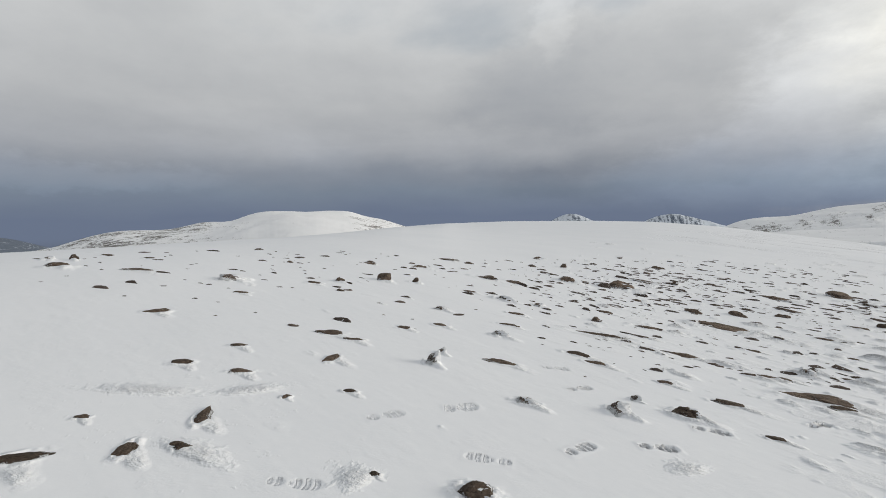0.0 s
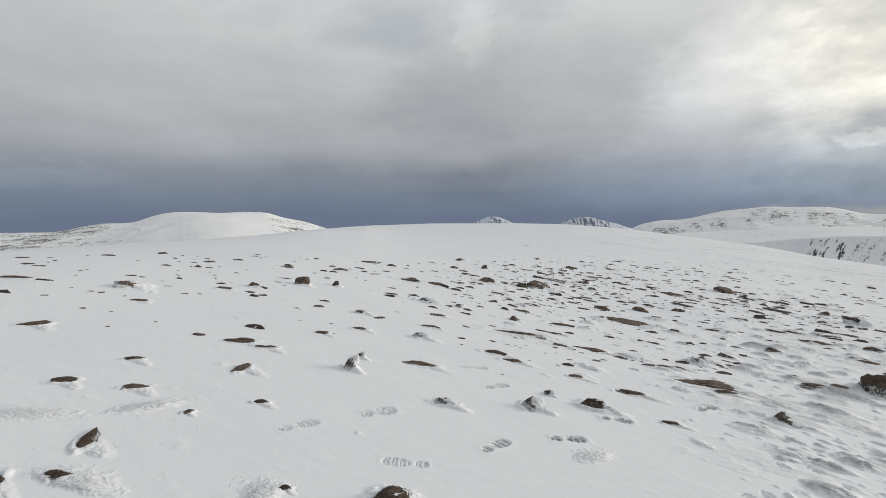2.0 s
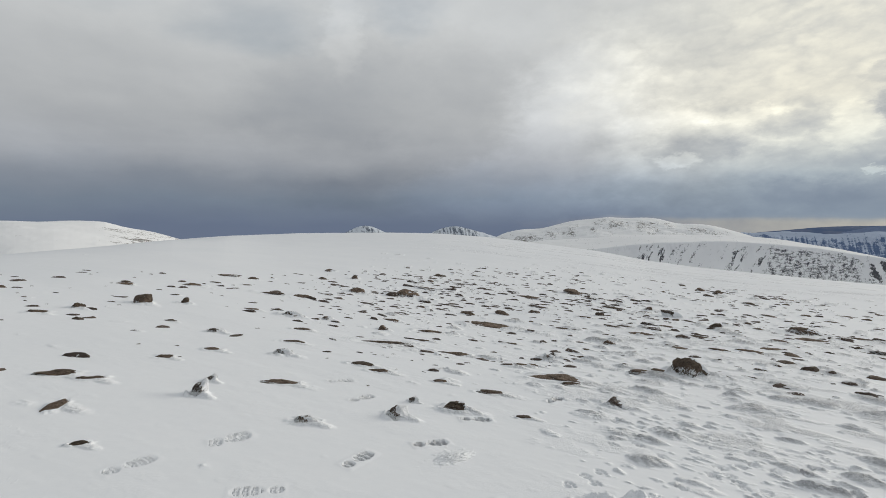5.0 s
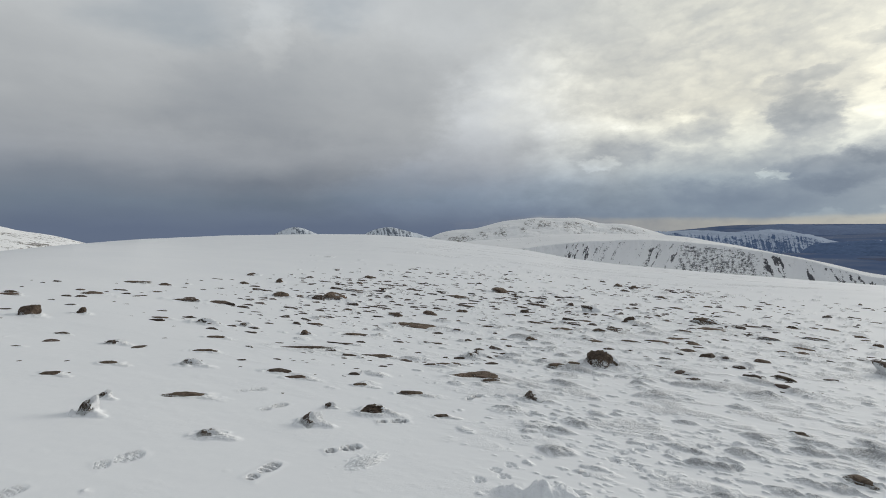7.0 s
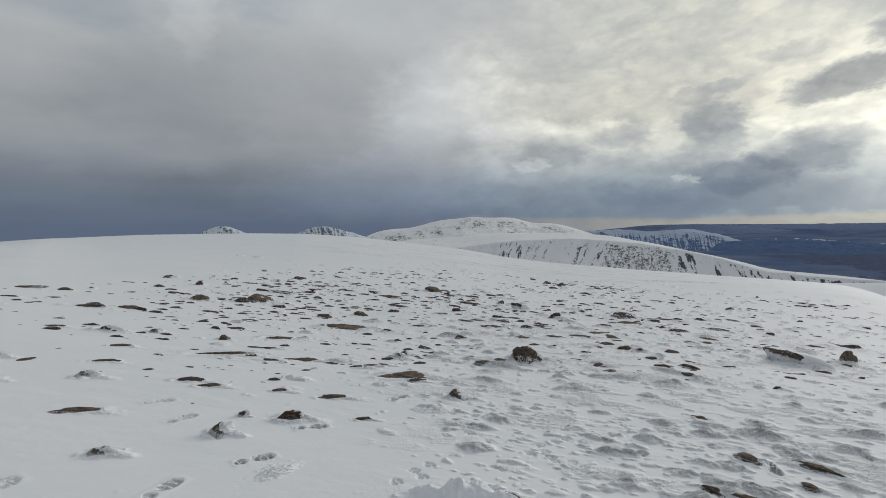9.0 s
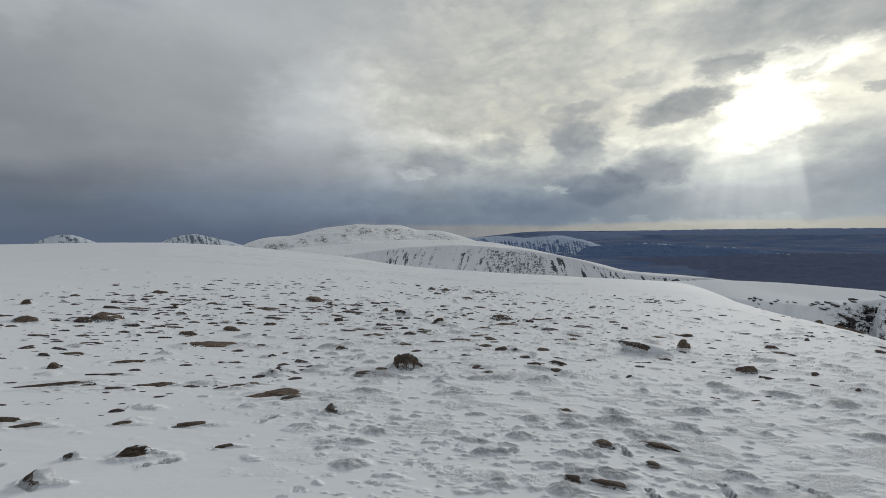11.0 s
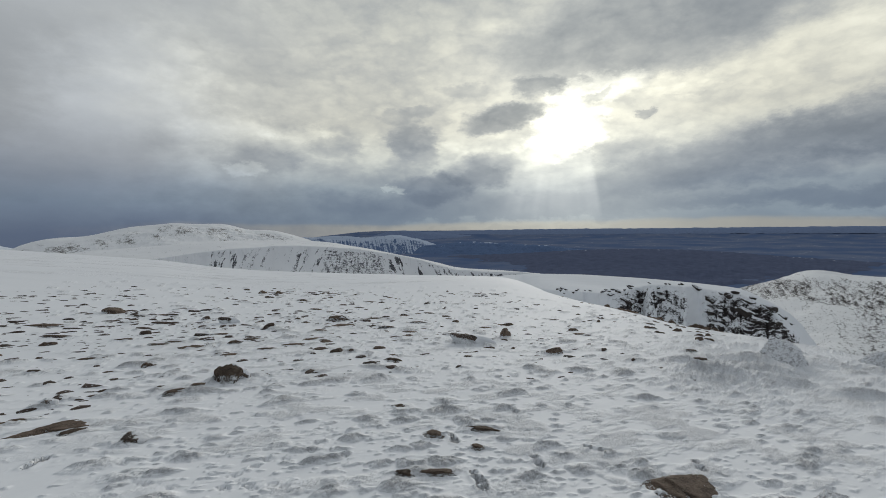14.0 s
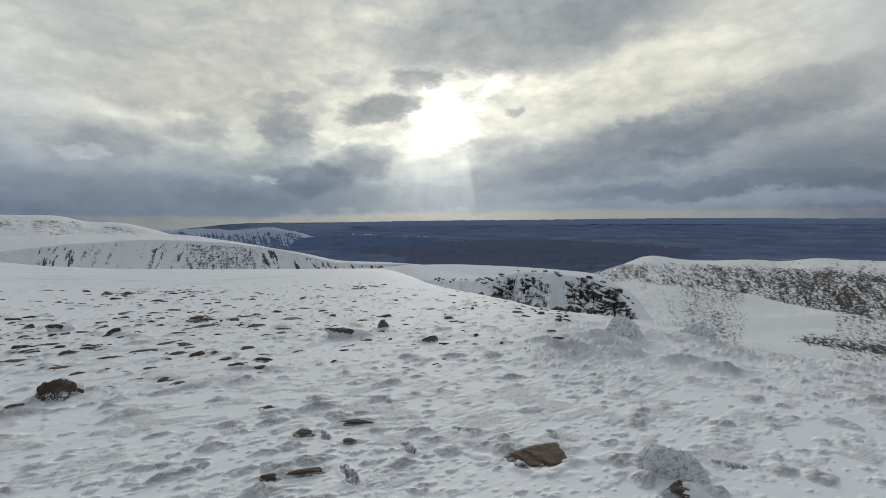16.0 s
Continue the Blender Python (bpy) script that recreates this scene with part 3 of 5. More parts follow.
flat_stone(-0.40, 2.56, 0.06, 0.04, 0.02, 9)
blocky_stone(6.66, 5.02, 0.56, 0.40, 0.22, -51)
flat_stone(6.25, 5.27, 0.34, 0.16, 0.03, -19)
flat_stone(5.75, 5.14, 0.30, 0.13, 0.03, -18)
blocky_stone(15.38, 8.05, 1.08, 0.65, 0.22, -61)
blocky_stone(12.49, 8.73, 0.47, 0.28, 0.20, -54)
rimed_stone(12.74, 10.46, 0.52, 0.42, 0.14, -50)
flat_stone(10.21, 6.23, 0.69, 0.29, 0.04, -26)
flat_stone(9.38, 6.46, 0.44, 0.27, 0.04, -24)
flat_stone(8.60, 6.72, 0.48, 0.33, 0.05, -21)
flat_stone(16.90, 7.46, 1.26, 0.56, 0.06, -38)
flat_stone(9.92, 5.38, 0.39, 0.29, 0.04, -29)
flat_stone(12.83, 4.76, 0.44, 0.29, 0.03, -45)
flat_stone(14.14, 4.86, 0.43, 0.35, 0.04, -48)
flat_stone(20.29, 6.34, 0.50, 0.45, 0.07, -52)
rimed_stone(12.87, 2.88, 0.57, 0.46, 0.09, -77)
flat_stone(6.36, 2.10, 0.15, 0.11, 0.03, -47)
flat_stone(5.37, 1.32, 0.20, 0.17, 0.05, -57)
flat_stone(2.78, 1.97, 0.17, 0.10, 0.04, -20)
flat_stone(15.61, 11.65, 0.55, 0.44, 0.04, -23)
flat_stone(9.03, 8.99, 0.43, 0.29, 0.04, -17)
flat_stone(14.30, 8.67, 0.38, 0.34, 0.06, -27)
flat_stone(18.60, 10.88, 0.65, 0.46, 0.05, -28)
flat_stone(20.71, 10.00, 0.44, 0.39, 0.06, -34)
flat_stone(25.55, 6.71, 0.74, 0.47, 0.05, -58)
flat_stone(27.51, 6.55, 0.41, 0.37, 0.07, -61)
flat_stone(27.37, 11.30, 0.46, 0.41, 0.07, -41)
rimed_stone(4.68, 5.97, 0.18, 0.10, 0.04, -36)
flat_stone(5.98, 5.69, 0.10, 0.09, 0.03, -16)
upright_stone(14.58, 2.10, 0.39, 0.27, 0.26, -81)
rimed_stone(12.89, 2.71, 1.01, 0.81, 0.19, -77)
flat_stone(5.76, 0.85, 0.37, 0.19, 0.05, -66)
flat_stone(5.31, 1.33, 0.15, 0.12, 0.04, -52)
flat_stone(5.16, 0.79, 0.14, 0.10, 0.03, -65)
flat_stone(4.28, 1.21, 0.15, 0.12, 0.03, -69)
flat_stone(4.40, 0.99, 0.30, 0.12, 0.04, -53)
flat_stone(6.40, 2.13, 0.15, 0.09, 0.03, -43)
flat_stone(16.76, -0.05, 0.38, 0.34, 0.07, -85)
flat_stone(15.31, -0.38, 0.28, 0.25, 0.05, -87)
flat_stone(22.24, -2.68, 0.53, 0.47, 0.08, -93)
flat_stone(21.85, -4.98, 0.61, 0.55, 0.07, -99)
flat_stone(24.41, -5.09, 0.69, 0.62, 0.11, -98)
flat_stone(16.73, 3.15, 0.47, 0.42, 0.06, -66)
flat_stone(17.93, 2.79, 0.57, 0.50, 0.05, -70)
flat_stone(13.31, 4.60, 0.39, 0.35, 0.04, -46)
flat_stone(14.48, 7.48, 1.09, 0.98, 0.11, -29)
flat_stone(18.76, 6.92, 0.76, 0.46, 0.05, -45)
flat_stone(11.03, 6.50, 0.58, 0.29, 0.04, -26)
flat_stone(19.70, 6.64, 0.36, 0.33, 0.08, -48)
flat_stone(25.87, 7.05, 0.77, 0.62, 0.06, -57)
flat_stone(4.95, -1.03, 0.56, 0.60, 0.09, -60)
flat_stone(12.97, 13.35, 0.53, 0.24, 0.06, -32)
upright_stone(24.66, 8.00, 0.25, 0.15, 0.09, -44)
upright_stone(23.30, 6.52, 0.31, 0.19, 0.11, -45)
upright_stone(17.60, 4.45, 0.31, 0.19, 0.11, -46)
flat_stone(19.70, 5.46, 0.32, 0.14, 0.03, -46)
flat_stone(16.79, 5.54, 0.57, 0.26, 0.06, -44)
flat_stone(14.68, 5.95, 0.49, 0.22, 0.03, -43)
upright_stone(14.90, 6.50, 0.33, 0.20, 0.12, -42)
flat_stone(13.01, 7.28, 0.66, 0.30, 0.06, -39)
flat_stone(10.42, 7.69, 0.50, 0.23, 0.06, -36)
flat_stone(10.88, 8.99, 0.50, 0.23, 0.06, -35)
flat_stone(9.38, 9.02, 0.41, 0.18, 0.03, -33)
flat_stone(8.99, 8.15, 0.58, 0.26, 0.06, -34)
upright_stone(7.10, 7.20, 0.29, 0.17, 0.10, -32)
flat_stone(6.52, 7.42, 0.23, 0.10, 0.03, -31)
upright_stone(9.89, 10.51, 0.29, 0.17, 0.10, -31)
flat_stone(10.72, 10.06, 0.24, 0.11, 0.03, -33)
flat_stone(11.60, 11.64, 0.66, 0.30, 0.06, -32)
upright_stone(12.96, 11.49, 0.28, 0.17, 0.10, -34)
flat_stone(9.05, 10.22, 0.44, 0.20, 0.03, -31)
upright_stone(33.70, 9.48, 0.32, 0.19, 0.12, -45)
flat_stone(19.77, 4.23, 0.26, 0.12, 0.03, -47)
flat_stone(14.07, 4.05, 0.23, 0.10, 0.03, -45)
flat_stone(17.25, 11.96, 0.33, 0.15, 0.03, -37)
flat_stone(0.06, 13.97, 0.57, 0.26, 0.06, -12)
upright_stone(1.27, 14.34, 0.11, 0.07, 0.04, -14)
flat_stone(-0.15, 12.41, 0.29, 0.13, 0.03, -12)
flat_stone(0.96, 11.44, 0.57, 0.26, 0.06, -14)
upright_stone(3.99, 15.71, 0.31, 0.19, 0.11, -18)
flat_stone(6.15, 14.27, 0.62, 0.28, 0.06, -22)
flat_stone(3.26, 10.53, 0.21, 0.09, 0.03, -20)
flat_stone(3.11, 9.05, 0.38, 0.17, 0.03, -21)
upright_stone(2.60, 8.03, 0.16, 0.10, 0.06, -20)
flat_stone(5.05, 10.94, 0.27, 0.12, 0.03, -23)
flat_stone(0.53, 9.19, 0.25, 0.11, 0.03, -13)
rimed_stone(1.76, 8.66, 0.23, 0.16, 0.05, -17)
flat_stone(1.17, 7.60, 0.28, 0.13, 0.03, -16)
rimed_stone(1.14, 8.81, 0.39, 0.27, 0.08, -15)
flat_stone(2.39, 11.88, 0.19, 0.09, 0.03, -17)
flat_stone(-0.78, 10.18, 0.14, 0.06, 0.03, -10)
flat_stone(0.51, 12.55, 0.22, 0.10, 0.03, -13)
flat_stone(-0.65, 7.79, 0.14, 0.06, 0.03, -10)
rimed_stone(-0.03, 7.15, 0.22, 0.15, 0.04, -12)
rimed_stone(0.71, 5.99, 0.26, 0.18, 0.05, -15)
flat_stone(20.03, -2.45, 0.57, 0.26, 0.06, -56)
flat_stone(16.34, 0.35, 0.34, 0.15, 0.03, -52)
upright_stone(21.32, -0.72, 0.30, 0.18, 0.11, -53)
upright_stone(22.96, -0.94, 0.20, 0.12, 0.07, -54)
flat_stone(19.79, -4.51, 0.58, 0.26, 0.06, -58)
flat_stone(13.32, 4.34, 0.29, 0.13, 0.03, -44)
rimed_stone(4.08, 3.95, 0.28, 0.20, 0.06, -33)
flat_stone(9.50, 13.32, 0.94, 0.42, 0.06, -28)
flat_stone(8.68, 11.56, 0.63, 0.28, 0.06, -29)
upright_stone(24.85, 18.53, 0.56, 0.34, 0.20, -36)
flat_stone(3.53, 9.92, 0.30, 0.14, 0.03, -21)
flat_stone(3.08, 7.22, 0.27, 0.12, 0.03, -22)
frosted_boulder(4.68, -2.05, 0.54, 0.46, 0.27, -113)
rimed_stone(4.20, -1.97, 0.29, 0.23, 0.06, -115)
frosted_boulder(13.11, -4.53, 1.04, 0.83, 0.66, -109)
frosted_boulder(14.95, -7.32, 0.93, 0.74, 0.50, -116)



WIND = -40.0        # the way the drifts trail, from the x axis
WIND_C, WIND_S = math.cos(radians(WIND)), math.sin(radians(WIND))


def hash01(i, j, seed):
    return hash2(i, j, seed) * 0.5 + 0.5


def drifts(p, q, cell, amount, seed):
    """Wind-cut lumps of snow, blunt to windward and trailing off to lee: one in some of the cells of a grid. Heights 0 to 1."""
    p = p + 0.22 * cell * fbm(p / cell * 1.5, q / cell * 2.0, seed + 3, 2)
    q = q + 0.14 * cell * fbm(p / cell * 1.5 + 31, q / cell * 2.0, seed + 5, 2)
    gp, gq = np.floor(p / (1.15 * cell)), np.floor(q / (0.75 * cell))
    best = np.zeros_like(p)
    for di in (-1, 0, 1):
        for dj in (-1, 0, 1):
            i, j = gp + di, gq + dj
            there = smooth(amount - hash01(i, j, seed), 0.0, 0.12)
            size = 0.35 + 0.65 * hash01(i, j, seed + 7) ** 1.5
            dp = p - (i + hash01(i, j, seed + 11)) * 1.15 * cell
            dq = q - (j + hash01(i, j, seed + 13)) * 0.75 * cell
            rho = (dp / np.where(dp < 0, 0.40 * cell, 0.72 * cell)) ** 2 + (dq / np.where(dq < 0, 0.26 * cell, 0.44 * cell)) ** 2
            best = np.maximum(best, np.clip(1 - rho / size ** 2, 0, 1) ** (1.0 + 0.8 * smooth(dp / cell, 0.0, 0.5)) * size * there)
    return best


def far_relief(x, y):
    """Wind crust over the whole plateau. Gives the height and how frosted it is."""
    r = np.hypot(x, y)
    az = np.degrees(np.arctan2(x, y))
    p, q = x * WIND_C + y * WIND_S, -x * WIND_S + y * WIND_C
    side = 0.05 + 0.17 * smooth(az, 0, 30) * smooth(r, 3.8, 7.5) + 0.78 * smooth(az + 2.2 * np.minimum(r, 6) - 9, 34, 60)
    side = side * (1 - smooth(az, 133, 143)) * smooth(r, 0.8, 1.9)
    patch = smooth(fbm(p * 0.35, q * 0.5, 11, 3), -0.45, 0.35)
    amount = side * (0.42 + 0.68 * patch)
    big = drifts(p, q, 0.80, amount * 0.6, 210) * (1 - smooth(r, 30, 48)) * (0.25 + 0.75 * smooth(r, 4, 8)) * smooth(r, 2.2, 4)
    mid = drifts(p, q, 0.42, amount * 0.8, 230) * (1 - smooth(r, 20, 34)) * smooth(r, 1.5, 3)
    small = drifts(p, q, 0.20, amount * 0.95, 250) * (1 - smooth(r, 11, 19))
    fine = drifts(p, q, 0.11, amount * 0.95, 270) * (1 - smooth(r, 5, 9))
    body = np.clip(big + 0.9 * mid + 0.75 * small + 0.6 * fine, 0, 1)
    near = 1 - smooth(r, 12, 22)
    crust = 0.6 * ridged(p * 6, q * 9, 29, 3) + 0.5 * fbm(p * 17, q * 24, 33, 2)
    skin = fbm(p * 2.2, q * 5.5, 27, 3, 0.5)
    swell = fbm(p * 0.22, q * 0.35, 41, 3)
    fade = 1 - smooth(r, 18, 48)
    h = 0.062 * big + 0.042 * mid + 0.017 * small + 0.008 * fine + near * body * 0.022 * crust
    h = h + fade * ((0.002 + 0.005 * side) * skin + 0.035 * swell * smooth(r, 1, 6))
    rime = np.clip(1.5 * np.clip(big + 0.8 * mid + 0.35 * small + 0.2 * fine, 0, 1) * (0.7 + 0.8 * crust) - 0.06, 0, 1)
    # thin stippled crust between the drifts
    stipple = smooth(fbm(p * 1.8, q * 3.2, 73, 4, 0.6), -0.05, 0.45) * side * (1 - smooth(r, 12, 24))
    h = h + near * stipple * 0.009 * crust
    rime = np.maximum(rime, 0.42 * stipple)
    # scoured streaks far out on the dome
    streak = smooth(fbm(p * 0.10, q * 0.50, 59, 4, 0.65), 0.08, 0.40) * smooth(r, 28, 50) * (1 - smooth(r, 170, 250)) * smooth(az, 16, 36) * (1 - smooth(az, 70, 80))
    rime = np.maximum(rime, 0.55 * streak)
    # frozen hummocks at the brink
    brink = smooth(az, 94, 103) * (1 - smooth(az, 133, 143)) * smooth(r, 7.5, 10.5) * (1 - smooth(r, 24, 32))
    hump = smooth(fbm(p * 0.45, q * 0.65, 51, 3), -0.05, 0.55)
    scales = np.maximum(ridged(p * 3.2, q * 5.0, 52, 3) - 0.1, 0)
    h = h + brink * (0.10 * hump + 0.06 * scales * (0.3 + hump))
    # long low wind ridges farther out
    h = h + 0.09 * fbm(p * 0.12, q * 0.42, 57, 4, 0.6) * smooth(r, 26, 60) * (1 - smooth(r, 260, 400))
    ribs_ = ridged(p * 8, q * 13, 53, 3)
    h = h + brink * 0.028 * ribs_ * (0.3 + hump)
    rime = np.maximum(rime, brink * np.clip(0.10 + 0.25 * scales + 0.45 * ribs_ * (0.3 + hump), 0, 0.8))
    return h, rime


GRID = {}
HUMPS = [(12.45, -3.70, 0.75, 0.55, 0.20, -106), (10.72, -2.61, 0.75, 0.55, 0.15, -103), (13.2, -4.1, 0.9, 0.6, 0.22, -107), (11.2, -3.5, 0.7, 0.5, 0.13, -108),
         (9.9, -4.6, 0.8, 0.5, 0.18, -114), (9.2, -4.9, 0.7, 0.5, 0.15, -118), (11.9, -2.2, 0.7, 0.5, 0.12, -100), (10.5, -3.9, 0.6, 0.4, 0.12, -110)]


def window(x, y, reach):
    """The rows and columns of the ground that lie within reach of a place."""
    r, az = math.hypot(x, y), math.atan2(x, y)
    radii, azs = GRID["radii"], GRID["azs"]
    r0, r1 = np.searchsorted(radii, [max(r - reach, 0), r + reach])
    half = min(reach / max(r, 0.5), 1.0)
    c0, c1 = np.searchsorted(azs, [az - half, az + half])
    return slice(r0, r1), slice(c0, c1)


def ground_at(x, y):
    """The height of the finished ground."""
    r, az = math.hypot(x, y), math.atan2(x, y)
    if az < GRID["azs"][0]:
        az += 2 * math.pi
    i = min(int(np.searchsorted(GRID["radii"], r)), len(GRID["radii"]) - 1)
    j = min(int(np.searchsorted(GRID["azs"], az)), len(GRID["azs"]) - 1)
    return float(GRID["z"][i, j])


def local(x, y, heading, win):
    ca, sa = math.cos(radians(heading)), math.sin(radians(heading))
    ux, uy = GRID["x"][win] - x, GRID["y"][win] - y
    return ux * ca + uy * sa, -ux * sa + uy * ca


def mound(x, y, length, width, high, heading, crust=0.5, frost=0.9):
    """A small frosted tussock or drift."""
    win = window(x, y, 1.6 * length)
    p, q = local(x, y, heading, win)
    if p.size == 0:
        return
    n = fbm(p * 22 + 7 * x, q * 32 + 5 * y, 61, 3, 0.6)
    lean = np.where(q > 0, 1.0, 1.9)
    bulk = np.exp(-((p / length) ** 2 * 2.4 + (q / width * lean) ** 2 * 2.4))
    GRID["z"][win] += high * bulk * (1 + crust * n)
    GRID["rime"][win] = np.maximum(GRID["rime"][win], np.clip(bulk * 1.5 - 0.15 + 0.3 * n, 0, 1) * frost)


def collar(kind, x, y, length, width, high, heading):
    """Snow that laps unevenly over the foot of a stone, and the drift in its lee."""
    span = max(length, width)
    win = window(x, y, 2.4 * span)
    p, q = local(x, y, heading, win)
    if p.size == 0:
        return
    rho = np.sqrt((p / (0.5 * length)) ** 2 + (q / (0.5 * max(width, 0.42 * length))) ** 2)
    n = fbm(p * 2.2 / span + 9 * x, q * 3.0 / span + 4 * y, 63, 3, 0.6)
    lift = np.exp(-((rho - 1.12) / 0.36) ** 2) * np.clip(0.35 + 1.1 * n, -0.15, 1.2)
    wp, wq = local(x, y, WIND, win)
    wp = wp - 0.30 * span
    grit = fbm(wp * 9, wq * 12, 67, 3, 0.5)
    tail = np.clip(1 - (wp / np.where(wp < 0, 0.5 * span, 1.15 * span)) ** 2 - (wq / (0.42 * span)) ** 2 + 0.35 * grit, 0, 1) ** 1.4
    inside = 1 - smooth(np.hypot(p, q) / (2.4 * span), 0.65, 1.0)
    lift, tail = lift * inside, tail * inside
    amount = {"flat": 0.8, "blocky": 0.6, "upright": 0.6, "rimed": 0.7, "frosted": 0.25}[kind]
    much = {"flat": 0.12, "blocky": 0.4, "upright": 0.35, "rimed": 0.4, "frosted": 0.12}[kind]
    base = min(rise_of(kind, length, width, high), 0.16)
    GRID["z"][win] += base * (amount * lift + much * tail * (1 + 0.15 * grit))
    GRID["rime"][win] = np.maximum(GRID["rime"][win], np.clip(np.maximum(lift, 0) * 0.45 + tail * (0.4 + 0.5 * grit), 0, 0.9) * inside * float(np.interp(math.degrees(math.atan2(x, y)), [5, 45], [0.45, 1.0])))


def rise_of(kind, length, width, high):
    """How far a stone stands out of the snow."""
    if kind == "flat":
        return max(high * 0.5, 0.010 + 0.04 * min(length, 2.2 * width))
    return {"blocky": 0.66, "upright": 0.66, "rimed": 0.7, "frosted": 0.84}[kind] * high + 0.012


def tread(kind, x, y, heading):
    win = window(x, y, 0.26)
    p, q = local(x, y, heading, win)
    if p.size == 0:
        return
    if kind == "boot":
        sole = 1 - smooth(((p - 0.055) / 0.095) ** 2 + (q / 0.052) ** 2, 0.75, 1.1)
        heel = 1 - smooth(((p + 0.105) / 0.045) ** 2 + (q / 0.038) ** 2, 0.75, 1.15)
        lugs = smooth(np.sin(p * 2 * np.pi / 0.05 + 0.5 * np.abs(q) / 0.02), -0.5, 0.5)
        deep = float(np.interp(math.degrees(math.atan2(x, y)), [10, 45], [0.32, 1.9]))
        foot = np.maximum(sole, heel)
        rim = np.exp(-((np.maximum(np.abs(p) - 0.15, 0) / 0.02) ** 2 + (np.maximum(np.abs(q) - 0.05, 0) / 0.02) ** 2)) * (1 - foot) * 0.006
        GRID["z"][win] += rim * deep - foot * deep * (0.005 + 0.018 * lugs)
        # shade of the lug grooves, put into the snow's colour by this mask
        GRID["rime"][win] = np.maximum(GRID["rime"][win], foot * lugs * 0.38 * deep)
    else:
        pad = 1 - smooth((p / 0.026) ** 2 + (q / 0.03) ** 2, 0.5, 1.2)
        for tx, ty in ((0.03, -0.036), (0.05, -0.013), (0.05, 0.013), (0.03, 0.036)):
            pad = np.maximum(pad, 1 - smooth(((p - tx) / 0.016) ** 2 + ((q - ty) / 0.012) ** 2, 0.5, 1.3))
        GRID["z"][win] -= pad * 0.018


def make_ground():
    """One sheet from the walker's feet to the horizon."""
    angle = np.radians(np.concatenate([np.linspace(50, 40, 40)[:-1], np.linspace(40, 10, 410)[:-1], np.linspace(10, 3.4, 75)]))
    near = 1.55 / np.tan(angle)
    radii = np.concatenate([np.linspace(0.02, near[0], 8)[:-1], near, np.geomspace(near[-1], 420, 110)[1:], np.geomspace(420, 4950, 60)[1:]])
    azs = np.radians(np.concatenate([np.arange(-48, 136, 0.145), np.arange(136, 312, 2.0)]))
    rr, aa = np.meshgrid(radii, azs, indexing="ij")
    aa = np.where(aa > math.pi, aa - 2 * math.pi, aa)
    x, y = rr * np.sin(aa), rr * np.cos(aa)
    h, rime = far_relief(x, y)
    z = ground_base(x, y) + h
    z = z + smooth(rr, 700, 1500) * 5 * fbm(x * 0.0022, y * 0.0022, 71, 4)
    GRID.update(radii=radii, azs=azs, x=x, y=y, z=z, rime=rime)
    # low frosted patches without a stone
    for fx, fy, length, width, turn in ((-1.42, 2.56, 0.30, 0.14, -20), (-0.48, 2.50, 0.16, 0.16, 60), (-2.1, 3.25, 0.42, 0.16, 10), (-1.45, 3.45, 0.28, 0.14, 30), (1.62, 3.02, 0.20, 0.14, 20)):
        mound(fx, fy, length, width, 0.012, turn, 0.25, 0.32)
    # broad stippled humps at the brink
    for hx, hy, length, width, high, turn in HUMPS:
        mound(hx, hy, length, width, high, turn, 0.25, 0.6)
    for kind, *where in STONES:
        collar(kind, *where)
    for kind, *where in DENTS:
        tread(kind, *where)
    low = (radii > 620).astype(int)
    g = sheet("ground", x, y, GRID["z"], GRID["rime"], (SNOW, HAZED_MOOR), wrap=True, mat_rows=low, attr="rime")
    return tagged(g, "wind-packed snow on a summit plateau with prints, low moor beyond", "ground", kind="structure")


make_ground()


def ranges(az0, az1, step, r0, r1, rows):
    rr, aa = np.meshgrid(np.geomspace(r0, r1, rows), np.arange(az0, az1 + step, step), indexing="ij")
    return rr, aa, rr * np.sin(np.radians(aa)), rr * np.cos(np.radians(aa))


def crest(aa, table):
    return lerp_table(aa, [p[0] for p in table], [p[1] for p in table])


def soft_crest(aa, table, s):
    """Sharp along the skyline, ever smoother down the slopes."""
    sharp = crest(aa, table)
    wide_ = sum(crest(np.clip(aa + k, table[0][0], table[-1][0]), table) for k in (-4, -2.7, -1.4, 0, 1.4, 2.7, 4)) / 7
    w_ = smooth(np.abs(s), 0.0, 0.45)
    return sharp * (1 - w_) + wide_ * w_


def hill(name, table, dist, front, behind, drop, mat, bare, label, step=0.08, rows=90, power=1.7, jag=0.0, rib=0.0, kind="", category="mountain"):
    """A mountain by its skyline: azimuth and angle, at a distance, falling off to the front and behind."""
    rr, aa, x, y = ranges(table[0][0], table[-1][0], step, dist - front, dist + behind, rows)
    s = np.where(rr < dist, (dist - rr) / front, (rr - dist) / behind)
    el = soft_crest(aa, table, s) + jag * fbm(aa * 1.7, rr * 0.004, 81, 4)
    top = EYE_H + dist * np.tan(np.radians(el))
    z = top - drop * np.abs(s) ** power
    ribs = ridged(x * 0.0042 + 0.8 * fbm(x * 0.004, y * 0.004, 84, 3), y * 0.0042, 82, 4)
    z = z + rib * ribs * np.clip(s * 3, 0, 1) + 0.5 * rib * fbm(x * 0.012, y * 0.012, 83, 5) * np.clip(s * 4, 0, 1)
    ob = sheet(name, x, y, z, bare(rr, aa, x, y, z, s, ribs), (mat,))
    return tagged(ob, label, category, kind=kind)


